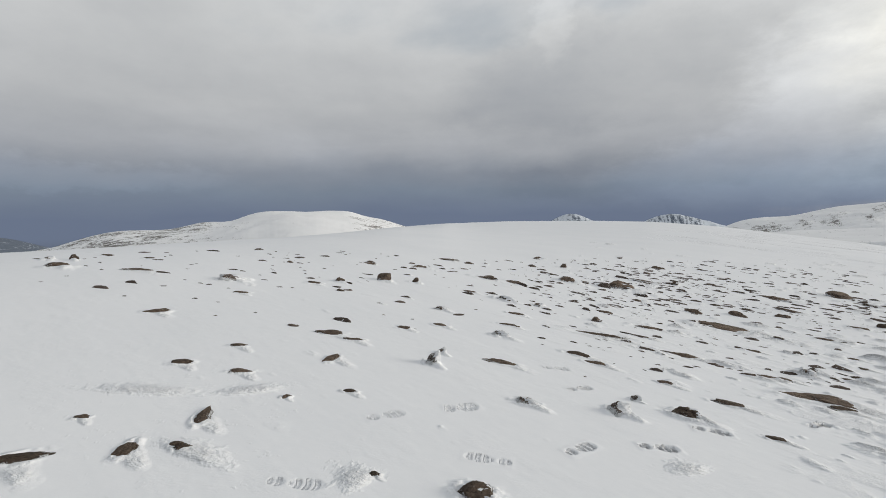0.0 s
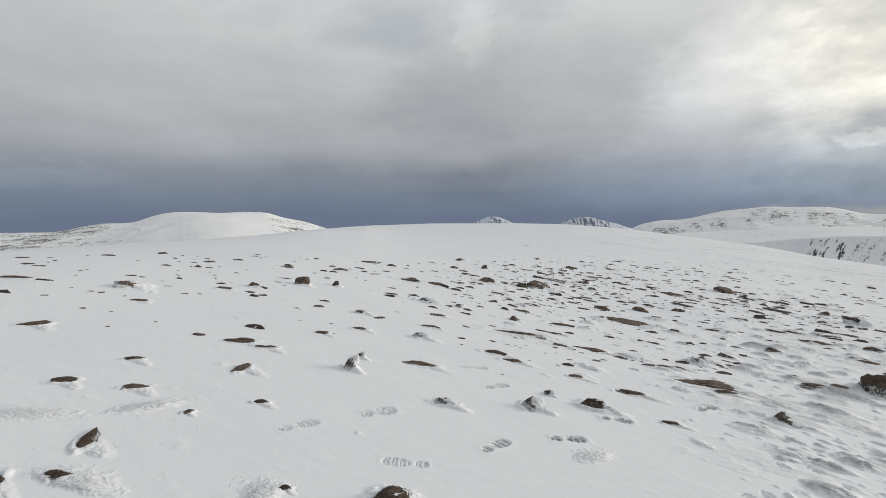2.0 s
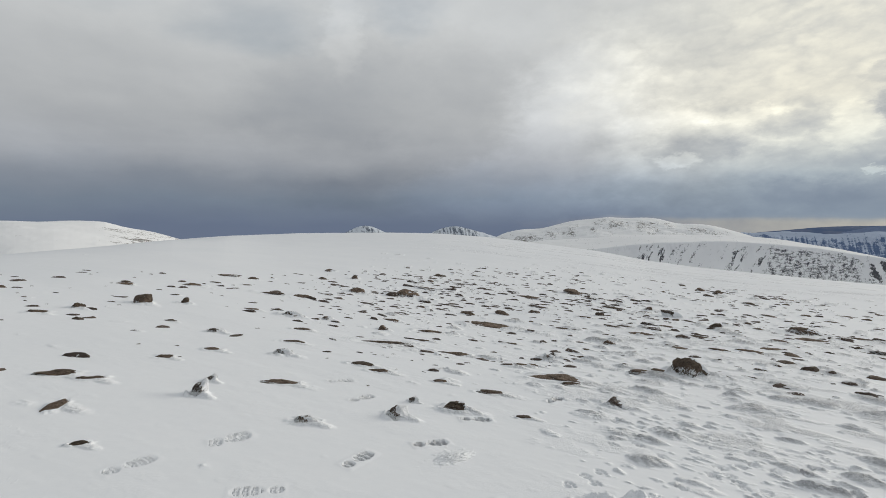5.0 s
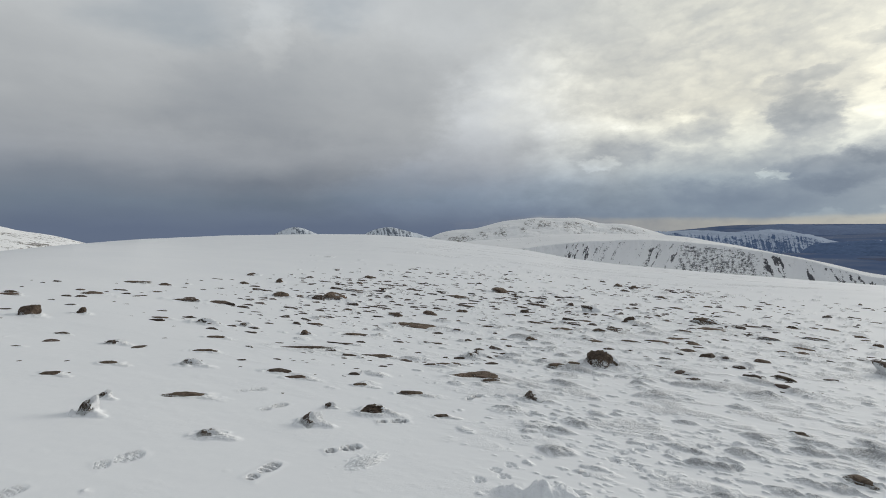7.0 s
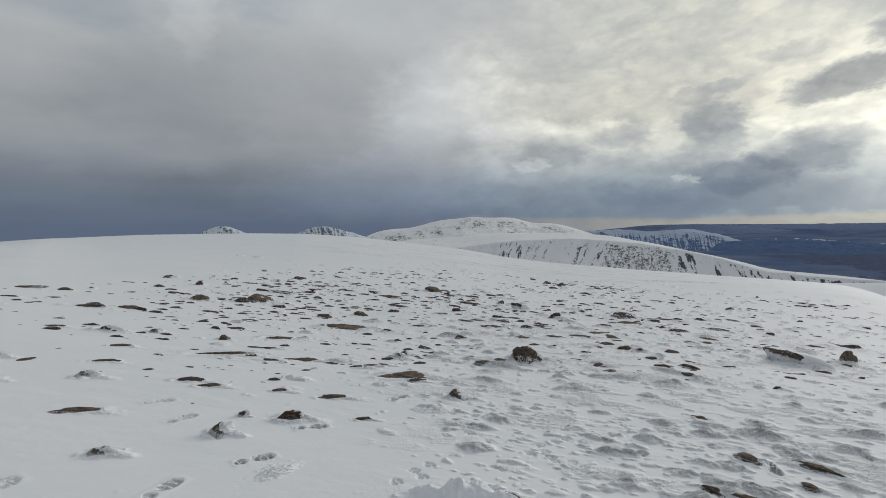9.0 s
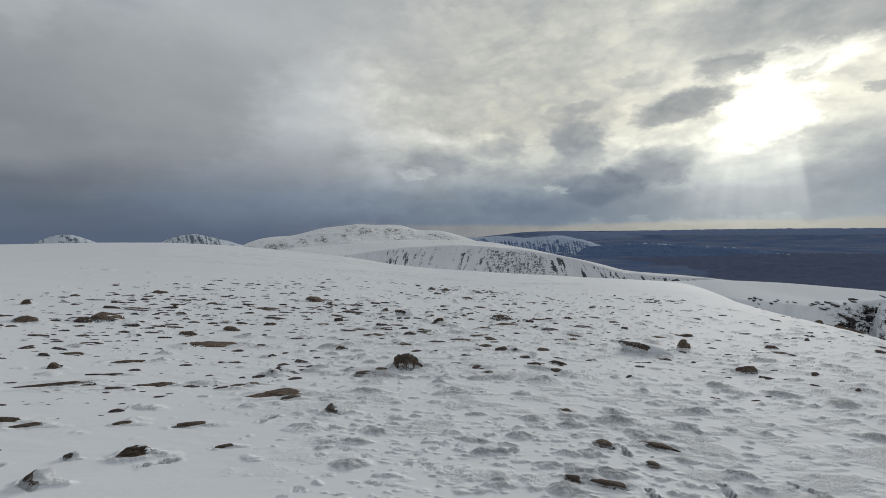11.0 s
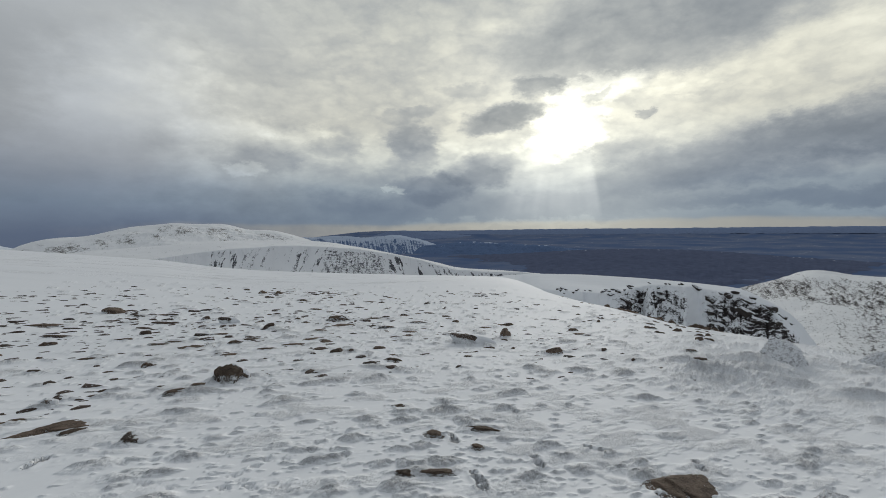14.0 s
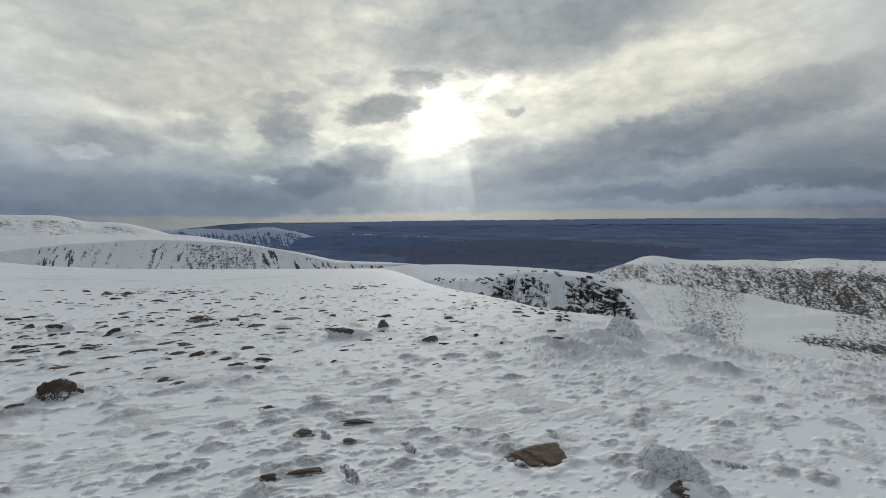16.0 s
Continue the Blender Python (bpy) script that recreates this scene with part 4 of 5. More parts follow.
# rounded white hill with a heathery shoulder
HILL_LEFT = [(-47, -3.6), (-40, -2.9), (-38.1, -2.19), (-36.7, -1.7), (-34.5, -1.27), (-30, -1.28), (-28.5, -0.9), (-26.8, -0.5), (-24.1, -0.55), (-22.3, 0.24),
             (-20.5, 0.61), (-17.5, 0.58), (-16.2, 0.46), (-13.7, 0.61), (-11, 0.52), (-9.7, -0.03), (-7.1, -0.53), (-4.4, -1.45), (-1, -2.6)]
hill("rounded_hill", HILL_LEFT, 1300, 700, 500, 75, HILL,
     lambda rr, aa, x, y, z, s, ribs: np.clip(0.27 + 0.22 * fbm(x * 0.02, (z + 0.2 * y) * 0.12, 91, 4) + 0.22 * smooth(aa, -22, -30) + 0.14 * smooth(aa, -12, -8) - 0.12 * (1 - smooth(np.abs(aa + 17), 4, 7)), 0, 1),
     "rounded snow-covered hill with heather showing through on its shoulder", rib=3.0)
hill("far_moor", [(-60, -1.2), (-50, -1.2), (-45, -1.45), (-43.2, -1.56), (-41.7, -1.97), (-40.6, -2.44), (-38, -3.4)], 2400, 700, 500, 90, PEAK_HAZED,
     lambda rr, aa, x, y, z, s, ribs: 0.72 + 0.3 * fbm(x * 0.006, z * 0.05, 92, 4), "moor tinted grey-blue as by haze, dusted with snow", kind="structure", category="backdrop")
# two peaks beyond the dome, haze tinted into their colours
hill("rocky_peak", [(11, -2.1), (12.5, -1.1), (13.5, -0.50), (14.4, -0.14), (15.0, 0.02), (15.4, -0.02), (16.3, -0.32), (17.9, -1.05), (19.5, -2.1)], 3600, 500, 400, 90, PEAK_HAZED,
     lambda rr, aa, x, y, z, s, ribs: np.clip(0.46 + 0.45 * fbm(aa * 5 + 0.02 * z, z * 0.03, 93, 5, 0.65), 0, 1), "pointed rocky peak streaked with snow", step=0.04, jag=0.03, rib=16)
hill("rocky_peak", [(21, -2.0), (22.7, -1.2), (24.1, -0.48), (25.5, -0.16), (26.4, -0.22), (27.2, -0.48), (28.5, -0.78), (30.6, -1.45), (32, -2.0)], 3500, 500, 400, 90, PEAK_HAZED,
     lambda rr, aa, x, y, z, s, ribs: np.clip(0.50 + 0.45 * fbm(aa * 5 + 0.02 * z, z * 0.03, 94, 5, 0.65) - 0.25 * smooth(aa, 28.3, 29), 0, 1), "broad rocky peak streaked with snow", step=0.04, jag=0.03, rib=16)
# the white massif
MASSIF = [(28.5, -3.0), (30.6, -1.6), (32.2, -0.9), (34.1, -0.58), (36, -0.57), (37.3, -0.26), (39.7, 0.37), (42.6, 0.62), (43.3, 0.77), (45.4, 0.62), (48.1, 0.66), (49.4, 0.42),
          (50.6, -0.06), (53, -0.08), (54.4, -0.32), (55.8, -0.76), (57.4, -1.25), (60, -2.4)]
hill("snowy_massif", MASSIF, 2300, 850, 500, 150, HILL,
     lambda rr, aa, x, y, z, s, ribs: np.clip(0.25 + 0.26 * fbm(aa * 1.2 + 0.02 * z, z * 0.05, 95, 4) - 0.12 * (1 - smooth(s, 0.05, 0.12)) + 0.14 * smooth(np.abs(s - 0.3), 0.25, 0.05), 0, 1),
     "broad snow-covered massif with faint corries", step=0.05, rows=140, power=1.25, rib=16)


def make_corrie():
    """A snowy shelf that breaks off in gullied cliffs."""
    outer = [(29, -3.4), (33, -2.4), (36, -2.0), (42, -1.62), (48.5, -1.25), (54.7, -1.26), (58.3, -1.5), (60.5, -1.7), (63.2, -2.25), (65.7, -2.77), (68.2, -3.33), (70.5, -3.8), (72.7, -4.37),
             (74.7, -4.93), (77.4, -5.22), (83, -5.45), (89.3, -5.9), (92, -6.6)]
    inner = [(29, -4.2), (36, -3.6), (40.6, -3.1), (44, -2.7), (48.5, -2.12), (54.8, -1.9), (57.7, -2.08), (63.2, -2.48), (65.7, -2.95), (70.5, -3.95), (74.7, -5.05), (83, -5.55), (92, -6.7)]
    radii = np.concatenate([np.linspace(960, 1235, 150), np.linspace(1240, 1700, 50)])
    rr, aa = np.meshgrid(radii, np.arange(29, 92, 0.05), indexing="ij")
    x, y = rr * np.sin(np.radians(aa)), rr * np.cos(np.radians(aa))
    bend = fbm(aa * 0.5, rr * 0.02, 101, 3)
    gully = ridged(aa * 0.55 + 0.5 * bend, (rr - 1000) * 0.004, 102, 4)
    lip = 1180 + 40 * fbm(aa * 0.25, aa * 0 + 2, 103, 3) + 8 * gully
    s = (rr - lip) / 280
    zi = EYE_H + 1180 * np.tan(np.radians(soft_crest(aa, inner, np.minimum(s, 0) * 2)))
    zo = EYE_H + 1460 * np.tan(np.radians(soft_crest(aa, outer, np.maximum(0.9 - s, 0))))
    d = lip - rr
    top = zi + (zo - zi) * smooth(rr, 1180, 1480) + 2 * fbm(x * 0.01, y * 0.01, 104, 4)
    far_ = np.maximum(rr - 1480, 0) ** 1.3 * 0.08
    deep = 100 * (1 - np.exp(-np.maximum(d, 0) / 70))
    z = np.where(d > 0, zi - deep + 7 * gully * smooth(d, 0, 25), top - far_)
    lean_ = np.interp(aa, [60, 68], [1.0, -1.0])
    along = aa + lean_ * 0.022 * deep + 0.12 * fbm(aa * 2, deep * 0.06, 107, 3)
    strokes = smooth(fbm(along * 2.6, deep * 0.030, 105, 5, 0.65) - 0.002 * deep, -0.02, 0.36)
    broken = fbm(aa * 5, deep * 0.10, 109, 4, 0.6)
    cliff = smooth(d, 0.5, 6) * (1 - smooth(deep, 50, 85))
    scree = smooth(along, 59.2, 60.2) * (1 - smooth(aa, 65.5, 67)) * smooth(deep, 1, 9)
    rocks = np.interp(aa, [29, 40, 46, 47, 48.8, 50, 52, 54, 56, 59, 60, 66.5, 67, 68.3, 69, 70.5, 90], [0.2, 0.3, 0.3, 1.1, 1.1, 0.6, 0.5, 0.5, 0.85, 0.9, 0.5, 0.4, 1.2, 1.2, 0.5, 1.4, 1.5])
    bare = cliff * np.clip(0.22 + 0.47 * strokes * rocks + 0.20 * broken + 0.27 * scree * (1 - strokes), 0, 1) + (1 - cliff) * (0.25 + 0.2 * fbm(aa * 2, rr * 0.03, 106, 4))
    return tagged(sheet("corrie_cliff", x, y, z, bare, (CLIFF,)), "snowy shelf breaking off in dark gullied cliffs", "cliff")


make_corrie()
# blue distance; its haze is in the material colours
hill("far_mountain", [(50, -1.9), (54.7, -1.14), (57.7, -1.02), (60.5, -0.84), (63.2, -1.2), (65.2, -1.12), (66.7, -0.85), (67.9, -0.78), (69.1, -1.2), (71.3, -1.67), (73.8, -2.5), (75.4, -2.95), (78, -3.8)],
     2700, 600, 300, 120, FAR_HAZED, lambda rr, aa, x, y, z, s, ribs: np.clip(0.06 + 0.52 * smooth(s, 0.03, 0.55) + 0.5 * fbm(aa * 8.0 + 0.05 * z, z * 0.03, 111, 5, 0.65), 0, 1),
     "far mountain tinted haze blue, with snow along its crest", step=0.04, jag=0.05, rib=26, kind="structure", category="backdrop")
hill("far_ridge", [(58, -2.0), (63, -1.2), (65.2, -0.85), (66.2, -0.46), (68.1, -0.29), (70.4, -0.4), (72.1, -0.66), (76, -0.9), (80, -1.3)], 4500, 400, 200, 90, FAR_BACK_HAZED,
     lambda rr, aa, x, y, z, s, ribs: 1.0 + 0 * aa, "far ridge tinted haze blue, below the clouds", step=0.08, jag=0.03, rib=6, kind="structure", category="backdrop")
hill("horizon_hills", [(60, -0.9), (70, -0.50), (74.6, -0.42), (80, -0.33), (88.7, -0.26), (95, -0.30), (102, -0.27), (110, -0.22), (119, -0.24), (128, -0.40), (134, -0.36), (145, -0.4)], 4800, 300, 150, 50, FAR_BACK_HAZED,
     lambda rr, aa, x, y, z, s, ribs: 1.0 + 0 * aa, "hills tinted haze blue along the horizon", step=0.1, rows=30, jag=0.05, kind="structure", category="backdrop")


hill("moor_hill", [(70, -3.7), (75, -3.4), (80, -3.25), (84, -3.05), (88, -2.8), (92, -2.62), (96, -2.55), (100, -2.6), (104, -2.8), (109, -3.1), (114, -3.35), (122, -3.8)], 2000, 1350, 400, 45, HAZED_MOOR_HILL,
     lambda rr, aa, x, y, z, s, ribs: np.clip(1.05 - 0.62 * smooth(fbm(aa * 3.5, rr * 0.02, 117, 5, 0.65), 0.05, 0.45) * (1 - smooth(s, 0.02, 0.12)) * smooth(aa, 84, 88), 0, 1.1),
     "dark moorland hill tinted haze blue, with thin snow along its top", step=0.06, rows=120, jag=0.06, rib=7, power=1.0, kind="structure", category="backdrop")
hill("low_ridge", [(62, -4.0), (66, -3.0), (70, -2.3), (73, -1.95), (76, -1.75), (79, -1.9), (82, -2.1), (86, -2.3), (90, -2.9)], 2500, 400, 300, 60, FAR_HAZED,
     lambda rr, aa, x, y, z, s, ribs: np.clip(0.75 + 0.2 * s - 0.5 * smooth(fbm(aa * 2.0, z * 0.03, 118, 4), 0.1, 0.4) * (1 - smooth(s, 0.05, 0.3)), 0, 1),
     "low ridge tinted haze blue, with streaks of snow", step=0.06, rows=70, jag=0.06, rib=16, kind="structure", category="backdrop")


def make_heather_hill():
    """The hill across the valley, patched with heather."""
    table = [(100, -9), (103, -8.0), (105.3, -7.04), (107.2, -6.08), (109, -5.39), (110.7, -4.53), (112.1, -4.49), (114.1, -4.74), (117.3, -4.9), (119.8, -4.62), (123.6, -4.68), (126.2, -4.33), (130.9, -4.34), (145, -4.6)]
    rr, aa, x, y = ranges(100, 145, 0.07, 150, 900, 220)
    top = EYE_H + 640 * np.tan(np.radians(soft_crest(aa, table, (640 - rr) / 450) + 0.04 * fbm(aa * 2, rr * 0.02, 121, 3)))
    foot = EYE_H + 190 * math.tan(radians(-17.5))
    z = foot + (top - foot) * smooth(rr, 190, 660) ** 0.8 - 0.10 * np.maximum(rr - 660, 0)
    z = np.where(rr < 190, foot, z)
    el = np.degrees(np.arctan2(z - EYE_H, rr))
    line = np.interp(aa, [100, 106, 110, 117, 122, 126.4, 131, 140], [-9, -8.2, -7.7, -8.2, -8.7, -9.3, -10.0, -11])
    z = z + 2.2 * np.exp(-((el - line) / 0.5) ** 2) + 2.5 * fbm(x * 0.02, y * 0.02, 122, 4)
    above = smooth(el - line, -0.1, 0.5)
    tufts = 0.5 * fbm(aa * 1.6 + 0.016 * rr, rr * 0.02, 123, 4, 0.6) + 0.5 * fbm(aa * 5.5 + 0.04 * rr, rr * 0.07, 124, 3, 0.65)
    upper = np.clip(0.50 + 0.42 * tufts + 0.12 * smooth(aa, 113, 127) - 0.30 * smooth(el, -5.6, -4.8), 0, 1)
    lower = np.clip(0.33 + 0.22 * tufts + 0.12 * smooth(aa, 112, 116) - 0.8 * smooth(aa + 2.5 * tufts, 119.8, 122) * (1 - smooth(aa, 126, 128)), 0, 1)
    dark = smooth(aa + 1.2 * tufts, 122.5, 126) * smooth(el, -13.2, -12.2) * (1 - smooth(el + 0.8 * tufts, -11.8, -10.6)) * 0.62
    bare = above * upper + (1 - above) * np.maximum(lower, dark + 0.4 * tufts * dark)
    return tagged(sheet("heather_hill", x, y, z, bare, (HEATHER,)), "hillside across the valley, snow patched with dark heather", "hill")


make_heather_hill()


# ---- stones ----
def stone_mesh(seed, cuts=2, flat=0.6, rough_=0.28, cut_faces=7, taper=0.0, wedge=0.0):
    """A weathered block: rounded, faceted, with a flattish top."""
    rnd = random.Random(seed)
    bm = bmesh.new()
    bmesh.ops.create_icosphere(bm, subdivisions=cuts + 1, radius=1.0)
    planes = [(Vector((rnd.uniform(-1, 1), rnd.uniform(-1, 1), rnd.uniform(-0.3, 0.7))).normalized(), rnd.uniform(0.62, 0.88)) for _ in range(cut_faces)]
    planes.append((Vector((rnd.uniform(-0.2, 0.2), rnd.uniform(-0.2, 0.2), 1)).normalized(), flat))
    off = Vector((rnd.uniform(0, 50), rnd.uniform(0, 50), rnd.uniform(0, 50)))
    for vert in bm.verts:
        p = vert.co.copy()
        p *= 1 + rough_ * noise.noise(p * 1.2 + off) + 0.10 * noise.noise(p * 3.1 + off)
        for normal_, lim in planes:
            over = p.dot(normal_) - lim
            if over > 0:
                p -= normal_ * over * 0.9
        p *= 1 + 0.07 * noise.noise(p * 5.5 + off)
        p.z += 0.07 * noise.noise(p * 6 + off)
        # worn to a point on the windward side
        thin = min(max((0.35 - p.x) / 1.35, 0), 1)
        p.y *= 1 - taper * thin
        p.z *= 1 - wedge * thin
        vert.co = p
    me = bpy.data.meshes.new("stone")
    bm.to_mesh(me)
    bm.free()
    for poly in me.polygons:
        poly.use_smooth = True
    return me


def dome_mesh(seed, cuts=4, rough_=0.42, facets=4, top=0.9):
    """A weathered stone of which only the upper part will stand out of the snow."""
    rnd = random.Random(seed)
    bm = bmesh.new()
    bmesh.ops.create_icosphere(bm, subdivisions=cuts, radius=1.0)
    planes = []
    for _ in range(facets):
        a = rnd.uniform(0, 2 * math.pi)
        planes.append((Vector((math.cos(a), math.sin(a), rnd.uniform(0.05, 0.8))).normalized(), rnd.uniform(0.66, 0.86)))
    planes.append((Vector((rnd.uniform(-0.35, 0.35), rnd.uniform(-0.35, 0.35), 1)).normalized(), top))
    off = Vector((rnd.uniform(0, 50), rnd.uniform(0, 50), rnd.uniform(0, 50)))
    for vert in bm.verts:
        n = vert.co.copy()
        p = n * (1 + rough_ * noise.noise(n * 1.15 + off) + 0.4 * rough_ * noise.noise(n * 2.6 + off))
        for normal_, lim in planes:
            over = p.dot(normal_) - lim
            if over > 0:
                p -= normal_ * over * 0.8
        p += n * (0.07 * noise.noise(n * 5.5 + off) + 0.045 * noise.noise(n * 11 + off) + 0.02 * noise.noise(n * 23 + off))
        vert.co = p
    me = bpy.data.meshes.new("stone")
    bm.to_mesh(me)
    bm.free()
    for poly in me.polygons:
        poly.use_smooth = True
    return me


FLAT_MESHES = [dome_mesh(i, 4, 0.5, 3) for i in range(16)]
SLAB_MESHES = [dome_mesh(60 + i, 5, 0.6, 5, 0.75) for i in range(5)]
BLOCKY_MESHES = [dome_mesh(80 + i, 5, 0.42, 6, 0.85) for i in range(6)]
UPRIGHT_MESHES = [dome_mesh(120 + i, 4, 0.55, 7, 1.0) for i in range(6)]
RIMED_MESHES = [dome_mesh(40 + i, 4, 0.5, 5, 0.9) for i in range(6)]
for me in FLAT_MESHES + SLAB_MESHES + BLOCKY_MESHES + UPRIGHT_MESHES:
    me.materials.append(STONE)
for me in RIMED_MESHES:
    me.materials.append(STONE_RIMED)
count = [0]
SINK = 0.42


def cap_mesh(stone, seed, cut):
    """Snow packed on the lee side and top of a stone, thin at its ragged edge."""
    bm = bmesh.new()
    bm.from_mesh(stone)
    off = Vector((seed * 3.7, 1.3, 8.1))
    lee = Vector((0.70, -0.25, 0.66)).normalized()
    gone = []
    for vert in bm.verts:
        n = vert.co.normalized()
        side = n.dot(lee) + 0.45 * noise.noise(n * 2.3 + off) + 0.28 * noise.noise(n * 7 + off) - cut
        vert.co += n * (min(max(side, -0.1), 0.35) * 0.30 + 0.02 * noise.noise(n * 14 + off))
        if side < -0.08:
            gone.append(vert)
    bmesh.ops.delete(bm, geom=gone, context="VERTS")
    me = bpy.data.meshes.new("snow_cap")
    bm.to_mesh(me)
    bm.free()
    me.materials.clear()
    me.materials.append(CAP)
    return me


RIMED_CAPS = [cap_mesh(me, k, 0.52) for k, me in enumerate(RIMED_MESHES)]
BLOCKY_CAPS = [cap_mesh(me, 20 + k, 0.92) for k, me in enumerate(BLOCKY_MESHES)]


def put_cap(ob, me):
    cap = new("snow_cap", me)
    cap.parent = ob
    tagged(cap, "crusted white snow on the lee side")


def set_stone(name, me, x, y, length, width, rise, heading, lean=0.0, roll=0.0):
    """Bed a stone in the snow, so that it rises so far out of it."""
    ob = new(name, me)
    n = Vector((-SLOPE_X, -SLOPE_Y, 1)).normalized()
    tall = rise / 0.50
    ob.matrix_world = (Matrix.Translation((x, y, ground_at(x, y) - SINK * tall)) @ Vector((0, 0, 1)).rotation_difference(n).to_matrix().to_4x4()
                       @ pose(0, 0, 0, lean, roll, heading) @ Matrix.Diagonal((length / 2 * 1.22, width / 2 * 1.22, tall, 1)))
    return ob


def flat_stone_at(x, y, length, width, high, heading):
    count[0] += 1
    rnd = random.Random(count[0])
    large = length > 0.45
    me = SLAB_MESHES[count[0] % len(SLAB_MESHES)] if large else FLAT_MESHES[count[0] % len(FLAT_MESHES)]
    deep = max(width, (0.18 if length > 0.6 and width < 0.2 * length else 0.42) * length)
    ob = set_stone("stone", me, x, y, length, deep * 1.05, rise_of("flat", length, width, high), heading + rnd.uniform(-10, 10) + 180 * rnd.randrange(2), rnd.uniform(-4, 4), rnd.uniform(-5, 5))
    return tagged(ob, "large flat brown granite slab half buried in snow" if large else "flat brown granite stone lying half buried in snow", "stone", "stones on the snow")


def blocky_stone_at(x, y, length, width, high, heading):
    count[0] += 1
    me = BLOCKY_MESHES[count[0] % len(BLOCKY_MESHES)]
    ob = set_stone("stone", me, x, y, length, width, rise_of("blocky", length, width, high), heading + 18, -4, 4)
    put_cap(ob, BLOCKY_CAPS[count[0] % len(BLOCKY_CAPS)])
    return tagged(ob, "rounded brown granite block standing out of the snow", "stone", "stones on the snow")


def upright_stone_at(x, y, length, width, high, heading):
    count[0] += 1
    me = UPRIGHT_MESHES[count[0] % len(UPRIGHT_MESHES)]
    ob = set_stone("stone", me, x, y, length, width, rise_of("upright", length, width, high), heading + 12, 8, 10)
    return tagged(ob, "tilted dark granite stone sticking out of the snow", "stone", "stones on the snow")


def rimed_stone_at(x, y, length, width, high, heading):
    """A stone under frost and drift, dark only in places."""
    count[0] += 1
    me = RIMED_MESHES[count[0] % len(RIMED_MESHES)]
    ob = set_stone("stone", me, x, y, length, width, rise_of("rimed", length, width, high), heading + 25, 4, 10)
    put_cap(ob, RIMED_CAPS[count[0] % len(RIMED_CAPS)])
    return tagged(ob, "low frosted stone nearly buried in a small drift", "stone", "frosted stones")


def frosted_boulder_at(x, y, length, width, high, heading):
    """A boulder under overlapping feathers of rime."""
    bm = bmesh.new()
    bmesh.ops.create_icosphere(bm, subdivisions=6, radius=1.0)
    off = Vector((x * 3.1, y * 2.7, 3))
    wind = Vector((-0.8, -0.2, 0.55)).normalized()
    for vert in bm.verts:
        n = vert.co.normalized()
        p = n * (1 + 0.30 * noise.noise(n * 1.1 + off) + 0.12 * noise.noise(n * 2.6 + off))
        over = p.dot(Vector((0.20, 0.1, 0.97))) - 0.80
        if over > 0:
            p.z -= 0.55 * over
        # scales that grow into the wind, and ragged fringes between them
        for size, deep in ((5.0, 0.085), (10.0, 0.05)):
            q = Vector((n.x * size, n.y * size, n.z * size * 1.8)) + 0.7 * noise.noise_vector(n * size * 0.7 + off)
            dist, near = noise.voronoi(q + off)
            p += n * deep * (0.4 + 0.8 * (q + off - near[0]).dot(wind) - 0.5 * dist[0])
        fringe = 1 - 2 * abs(noise.noise(Vector((n.x * 9, n.y * 9, n.z * 16)) + off))
        vert.co = p + n * (0.03 * fringe + 0.022 * noise.noise(n * 24 + off))
    me = bpy.data.meshes.new("frosted_boulder")
    bm.to_mesh(me)
    bm.free()
    for poly in me.polygons:
        poly.use_smooth = True
    me.materials.append(FROST)
    ob = set_stone("boulder", me, x, y, length * 0.86, width * 0.86, high * 0.60, heading)
    return tagged(ob, "boulder crusted all over with scaly wind-blown rime", "boulder", "frosted boulders")


def rime_lump(x, y, heading):
    """A ragged lump of wind-packed rime: one peak and two low arms."""
    lobes = ((0.0, 0.0, 0.17, 0.13, 0.125, 3), (0.12, 0.03, 0.14, 0.10, 0.10, 8), (-0.20, 0.02, 0.20, 0.09, 0.075, 15), (0.27, 0.0, 0.17, 0.08, 0.07, 21), (-0.36, -0.03, 0.14, 0.08, 0.05, 27))
    bm = bmesh.new()
    bmesh.ops.create_grid(bm, x_segments=150, y_segments=70, size=1.0)
    for vert in bm.verts:
        p, q = vert.co.x * 0.62, vert.co.y * 0.26
        p += 0.02 * noise.noise(Vector((p * 9, q * 9, 4)))
        q += 0.02 * noise.noise(Vector((p * 9, q * 9, 9)))
        high = -0.06
        for cx, cy, lx, ly, lz, seed in lobes:
            plate = 1 - 2 * abs(noise.noise(Vector((p * 9, q * 11, seed))))
            crumb = noise.noise(Vector((p * 24, q * 24, seed)))
            out = ((p - cx) / lx) ** 2 + ((q - cy) / ly) ** 2
            flake = 1 - 2 * abs(noise.noise(Vector((p * 38, q * 30, seed + 5))))
            high = max(high, lz * (1.02 - out * 0.9) * (1 + 0.20 * plate + 0.22 * crumb + 0.14 * flake))
        vert.co = Vector((p, q, high))
    me = bpy.data.meshes.new("rime_lump")
    bm.to_mesh(me)
    bm.free()
    for poly in me.polygons:
        poly.use_smooth = True
    me.materials.append(CAP)
    ob = new("rime_lump", me)
    ob.matrix_world = pose(x, y, ground_at(x, y) - 0.01, 0, 0, heading)
    return tagged(ob, "ragged white lump of wind-packed rime on the snow", "rime lump")


PLACE = {"flat": flat_stone_at, "blocky": blocky_stone_at, "upright": upright_stone_at, "rimed": rimed_stone_at, "frosted": frosted_boulder_at}
for kind, *where in STONES:
    PLACE[kind](*where)
rime_lump(2.46, 2.10, -46)


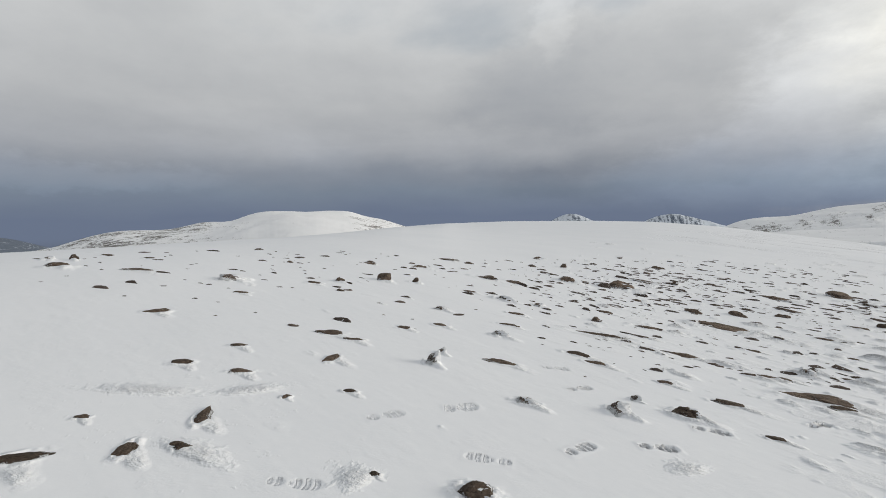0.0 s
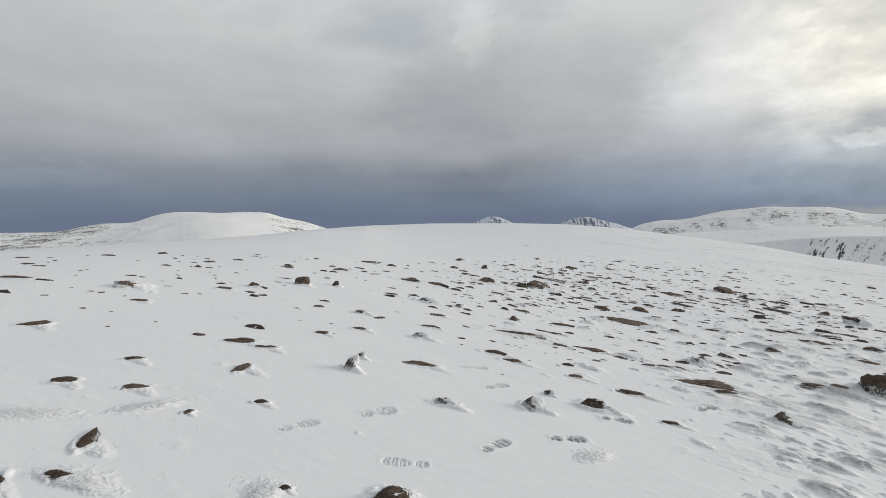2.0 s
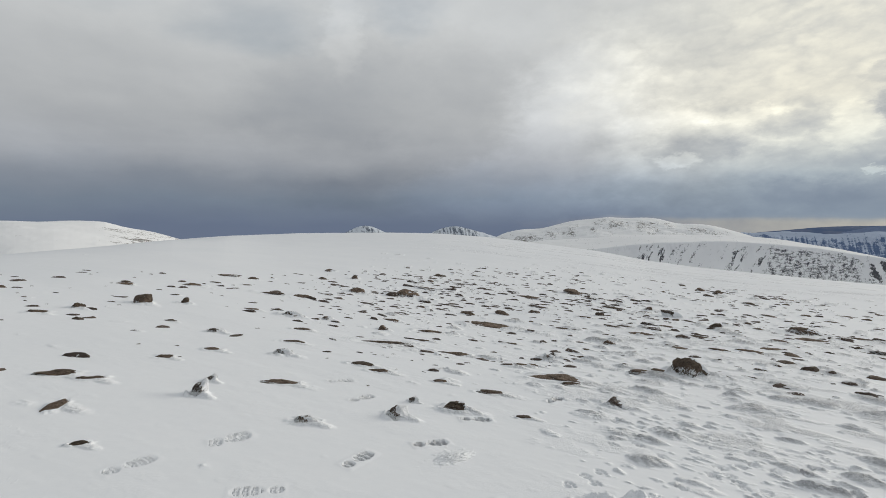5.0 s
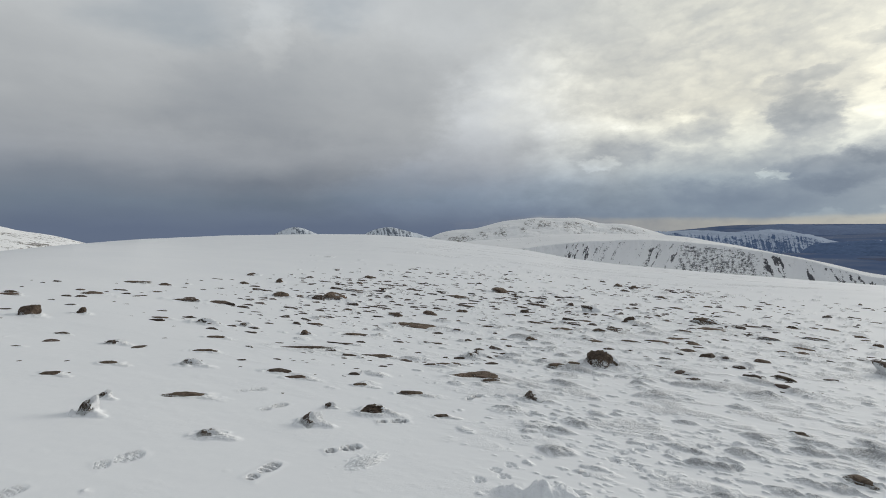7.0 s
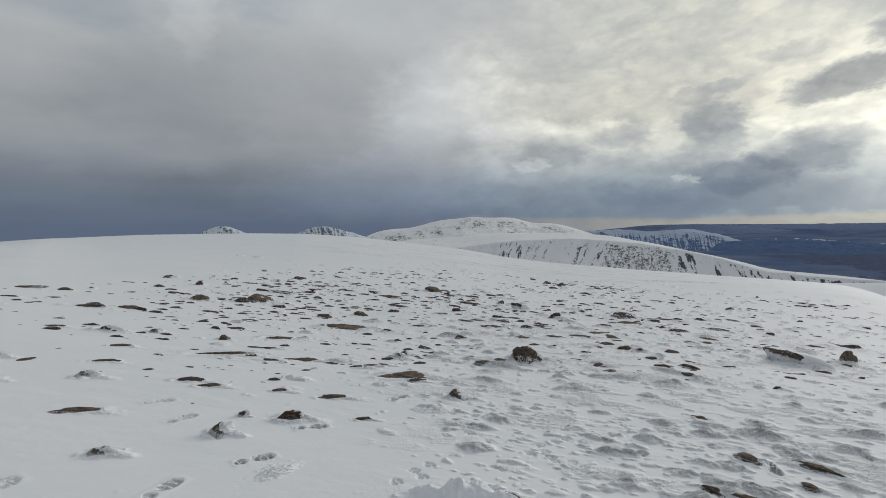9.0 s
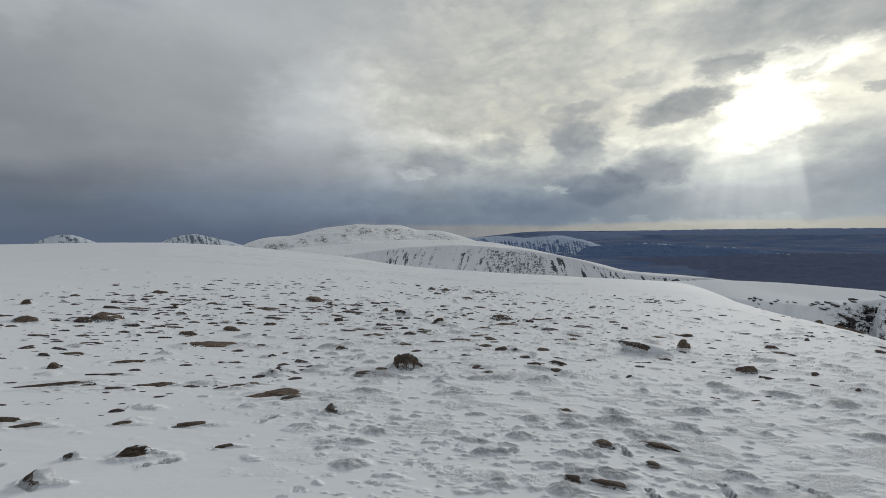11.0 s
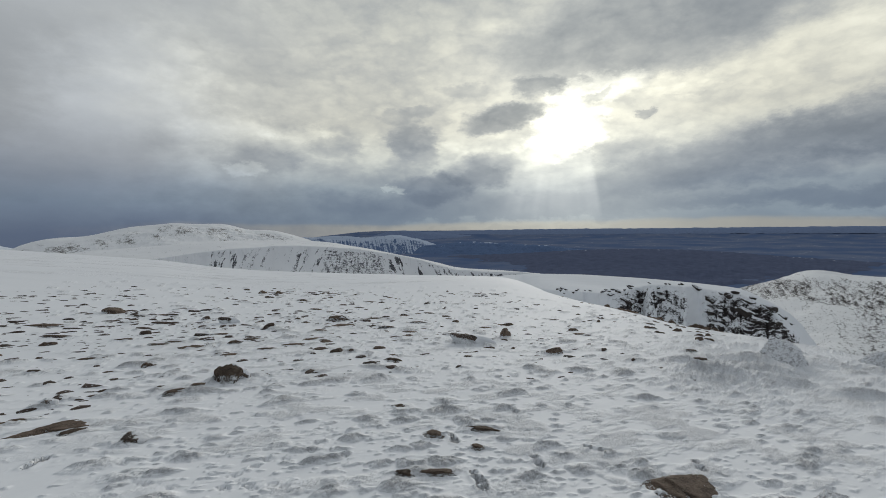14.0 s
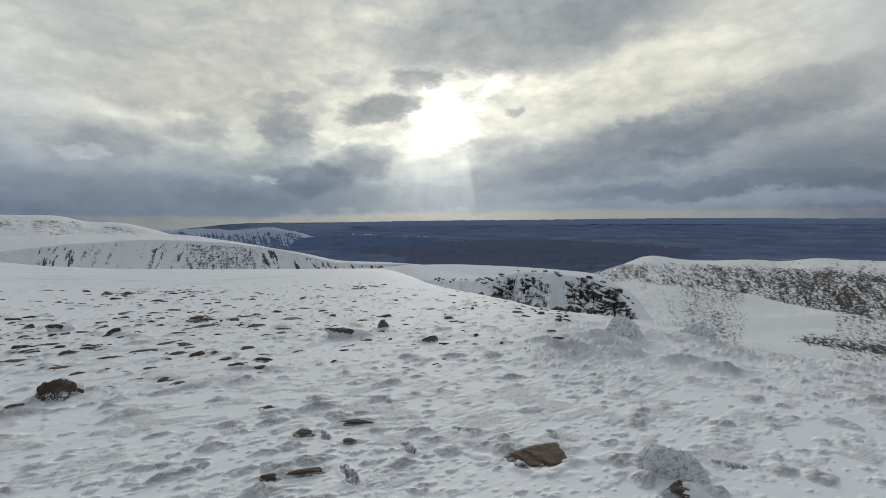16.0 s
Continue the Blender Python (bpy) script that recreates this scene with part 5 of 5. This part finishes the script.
def cells(x, y, size, seed):
    """Random heights of broken, angular blocks."""
    wx = x + 0.35 * size * fbm(x / size * 0.9, y / size * 0.9, seed, 2)
    wy = y + 0.35 * size * fbm(x / size * 0.9 + 40, y / size * 0.9, seed + 1, 2)
    i = np.floor((wx * 0.80 + wy * 0.60) / size)
    j = np.floor((-wx * 0.60 + wy * 0.80) / (size * 0.6) + 0.5 * (i % 2))
    return hash2(i, j, seed + 2)


def make_crag():
    """The rocky brink: broken ledges and blocks, half under snow."""
    top_t = [(78, -6.3), (81, -6.0), (84, -5.95), (86.5, -5.93), (90, -5.95), (93, -6.1), (95.5, -6.2), (99, -6.42), (102.1, -6.66), (105.4, -6.98), (106.5, -7.5), (108, -8.5), (109.5, -9.6), (110.5, -10.8), (111.5, -13), (112, -14.5)]
    brink_t = [(78, -7.2), (81, -6.75), (84, -7.05), (86, -7.45), (88, -7.5), (90, -7.55), (92, -7.65), (94, -7.4), (95.5, -6.9), (97, -6.5), (99, -6.48), (102.1, -6.68), *top_t[9:]]
    edge_az, edge_r = [78, 82, 84, 86, 88, 90, 92, 94, 96, 98, 104, 108, 112], [88, 80, 69, 60, 54, 50, 48, 48.5, 51, 53, 50, 47, 45]

    def slope(rr, aa, x, y):
        brink = np.interp(aa, edge_az, edge_r) + 2.5 * fbm(aa * 0.45, rr * 0.02, 131, 3)
        zt = EYE_H + brink * np.tan(np.radians(soft_crest(aa, brink_t, np.abs(brink - rr) / 50)))
        back_ = EYE_H + 82 * np.tan(np.radians(crest(aa, top_t)))
        d = brink - rr
        down = zt - np.maximum(d, 0) * 0.55 + 0.5 * fbm(x * 0.2, y * 0.2, 132, 3) * smooth(d, 0, 5)
        return d, np.where(d > 0, down, zt + (back_ - zt) * smooth(-d, 0, 25) - 0.02 * np.maximum(rr - 84, 0) ** 1.5)

    radii = np.concatenate([np.linspace(36, 72, 330), np.linspace(72.5, 110, 25)])
    rr, aa = np.meshgrid(radii, np.arange(78, 112.05, 0.06), indexing="ij")
    x, y = rr * np.sin(np.radians(aa)), rr * np.cos(np.radians(aa))
    d, z = slope(rr, aa, x, y)
    rocky = smooth(fbm(x * 0.16, y * 0.16, 134, 3) + 0.7 * smooth(aa, 103.5, 106), -0.55, -0.05) * smooth(d, -2.5, 1.5) * smooth(aa + 4 * fbm(x * 0.12, y * 0.12, 139, 3), 93.0, 95.0) * (1 - 0.85 * np.exp(-((aa - 101.6 + 0.04 * d) / 0.8) ** 2))
    # ledges: bare steep risers between treads that hold the snow
    bed = z + 0.9 * fbm(x * 0.16, y * 0.16, 140, 3) + 0.30 * fbm(x * 0.7, y * 0.7, 144, 3) + 0.10 * y * smooth(aa, 96, 103)
    face = smooth(d, -1.2, 1.0)
    riser = np.zeros_like(z)
    for tall, seed, share in ((0.62, 150, 1.0), (0.27, 156, 0.8)):
        k = bed / tall + 0.35 * fbm(x * 0.5, y * 0.5, seed, 3)
        fr = k - np.floor(k)
        part_ = rocky * face * share * smooth(fbm(x * 0.45, y * 0.45, seed + 2, 3), -0.35, 0.15)
        z = z + tall * part_ * (smooth(fr, 0.55, 1.0) - fr) * 0.8
        riser = np.maximum(riser, part_ * smooth(fr, 0.50, 0.66) * (1 - smooth(fr, 0.93, 1.0)))
    joints = ridged(aa * 1.1, d * 0.25, 158, 3)
    z = z - rocky * face * 0.30 * smooth(joints, 0.45, 0.9)
    tail_end = smooth(aa, 104.6, 106.6)
    bare = rocky * (0.36 + 0.30 * riser + 0.22 * smooth(joints, 0.4, 0.85) + 0.16 * fbm(x * 0.9, y * 0.9, 135, 3) + 0.14 * tail_end) * (0.6 + 0.4 * face)
    bare = np.maximum(bare, 0.06)
    body = sheet("crag", x, y, z, np.clip(bare, 0, 1), (CRAG,))
    tagged(body, "dark rocky crag at the brink, half buried in snow", "crag")
    rnd = random.Random(5)
    blocks = [stone_mesh(300 + i, 2, 0.6, 0.5, 9) for i in range(8)]
    for me in blocks:
        me.materials.append(CRAG_ROCK)
        for poly in me.polygons:
            poly.use_smooth = False
    made = 0
    while made < 50:
        az = rnd.uniform(94, 110)
        r = float(np.interp(az, edge_az, edge_r)) - rnd.choice((rnd.uniform(-2.0, 2.5), rnd.uniform(-1.5, 12)))
        x0, y0 = r * math.sin(radians(az)), r * math.cos(radians(az))
        lump = float(fbm(np.array([x0 * 0.16]), np.array([y0 * 0.16]), 134, 3)[0])
        if rnd.random() > 0.35 + 1.6 * lump + 0.5 * max(0, (az - 104) / 6):
            continue
        at = np.array([r]), np.array([az]), np.array([x0]), np.array([y0])
        size = 0.12 + 0.42 * rnd.random() ** 2.5
        rock = new("rock", blocks[made % len(blocks)])
        rock.parent = body
        rock.matrix_basis = pose(x0, y0, float(slope(*at)[1][0]) + 0.1, 24 + rnd.uniform(-12, 12), rnd.uniform(-15, 15), rnd.uniform(-25, 25)) @ Matrix.Diagonal((size * rnd.uniform(0.7, 1.1), size * rnd.uniform(1.1, 2.0), size * rnd.uniform(0.4, 0.9), 1))
        made += 1
    # smaller rocks strewn over the snowy shoulder
    made = 0
    while made < 70:
        az = rnd.uniform(87, 98)
        r = float(np.interp(az, edge_az, edge_r)) - rnd.uniform(-3, 12)
        x0, y0 = r * math.sin(radians(az)), r * math.cos(radians(az))
        if value_noise(np.array([x0 * 0.3]), np.array([y0 * 0.3]), 171)[0] < -0.1:
            continue
        at = np.array([r]), np.array([az]), np.array([x0]), np.array([y0])
        size = 0.10 + 0.16 * rnd.random() ** 2
        rock = new("rock", blocks[made % len(blocks)])
        rock.parent = body
        rock.matrix_basis = pose(x0, y0, float(slope(*at)[1][0]) + 0.06, 15, rnd.uniform(-15, 15), rnd.uniform(-30, 30)) @ Matrix.Diagonal((size, size * rnd.uniform(1.0, 2.2), size * rnd.uniform(0.5, 1.0), 1))
        made += 1
    # loose stones on the shoulder and dark rocks along the lip in front of it
    made = 0
    while made < 90:
        az = rnd.uniform(86, 104)
        edge = float(np.interp(az, EDGE_AZ, EDGE_R))
        lip = made < 40
        r = edge * (rnd.uniform(0.90, 1.0) if lip else rnd.uniform(0.55, 0.97))
        if lip and not 92.5 < az < 103.5:
            continue
        length = (0.35 + 0.7 * rnd.random() ** 2) if lip else (0.2 + 0.4 * rnd.random() ** 3)
        x0, y0 = r * math.sin(radians(az)), r * math.cos(radians(az))
        ob = set_stone("stone", UPRIGHT_MESHES[made % len(UPRIGHT_MESHES)], x0, y0, length, length * rnd.uniform(0.5, 0.8), length * rnd.uniform(0.12, 0.30), -az + rnd.uniform(-30, 30), rnd.uniform(-10, 10), rnd.uniform(-10, 10))
        tagged(ob, "dark stone lying near the brink of the crag", "stone", "small stones on the snow")
        made += 1


make_crag()


def scatter():
    """Smaller stones in the boulder field, and pebbles too many to count."""
    rnd = random.Random(7)
    tiny, made = [], 0
    while made < 90 or len(tiny) < 3600:
        az = rnd.uniform(-42, 104)
        limit = float(np.interp(az, [-42, 0, 15, 30, 45, 60, 80, 104], [12, 16, 22, 29, 36, 39, 38, 26]))
        r = limit * rnd.uniform(0.13, 1.0) ** 0.75
        dense = float(0.05 + 0.95 * smooth(az, 2, 34)) * float(1 - 0.8 * smooth(az, 78, 94)) * float(smooth(r, 4.0, 8)) * float(1 - smooth(r, 0.8 * limit, limit))
        if az > 42:
            dense *= float(smooth(r, 7.5, 12))
        x, y = r * math.sin(radians(az)), r * math.cos(radians(az))
        dense *= 0.2 + 0.8 * float(smooth(fbm(np.array([x * 0.25]), np.array([y * 0.25]), 141, 3), -0.3, 0.35)[0])
        if rnd.random() > dense:
            continue
        if made < 90 and rnd.random() < 0.12:
            length = (0.16 + 0.32 * rnd.random() ** 2) * (0.7 + 0.03 * r)
            kind = FLAT_MESHES if rnd.random() < 0.6 else UPRIGHT_MESHES
            ob = set_stone("stone", kind[rnd.randrange(len(kind))], x, y, length, length * rnd.uniform(0.35, 0.65), length * rnd.uniform(0.06, 0.20), -0.45 * az - 12 + rnd.gauss(0, 18), rnd.uniform(-8, 8), rnd.uniform(-8, 8))
            tagged(ob, "small dark stone half buried in snow", "stone", "small stones on the snow")
            made += 1
        elif len(tiny) < 3600:
            tiny.append((x, y, (0.035 + 0.15 * rnd.random() ** 3.2) * (0.7 + 0.03 * r), -0.45 * az - 12 + rnd.gauss(0, 18), rnd.uniform(0.3, 0.6), rnd.uniform(0.12, 0.5) ** 1.3, rnd.randrange(8)))
    forms = []
    for k in range(8):
        me = dome_mesh(200 + k, 2, 0.6, 4)
        co = np.empty(len(me.vertices) * 3)
        me.vertices.foreach_get("co", co)
        forms.append((co.reshape(-1, 3), np.array([tuple(poly.vertices) for poly in me.polygons])))
        bpy.data.meshes.remove(me)
    verts, faces, base = [], [], 0
    for x, y, size, turn, across, tall, pick in tiny:
        co, tri = forms[pick]
        c, s_ = math.cos(radians(turn)), math.sin(radians(turn))
        px, py = co[:, 0] * size, co[:, 1] * size * across
        rise = size * tall * 0.6
        verts.append(np.stack([x + px * c - py * s_, y + px * s_ + py * c, ground_at(x, y) + (co[:, 2] - SINK) * rise / 0.5], axis=-1))
        faces.append(tri + base)
        base += len(co)
    me = bpy.data.meshes.new("scattered_pebbles")
    me.from_pydata(np.concatenate(verts).tolist(), [], np.concatenate(faces).tolist())
    me.materials.append(PEBBLE)
    tagged(new("scattered_pebbles", me), "small dark stones poking through the snow", "stones", kind="stuff")


scatter()
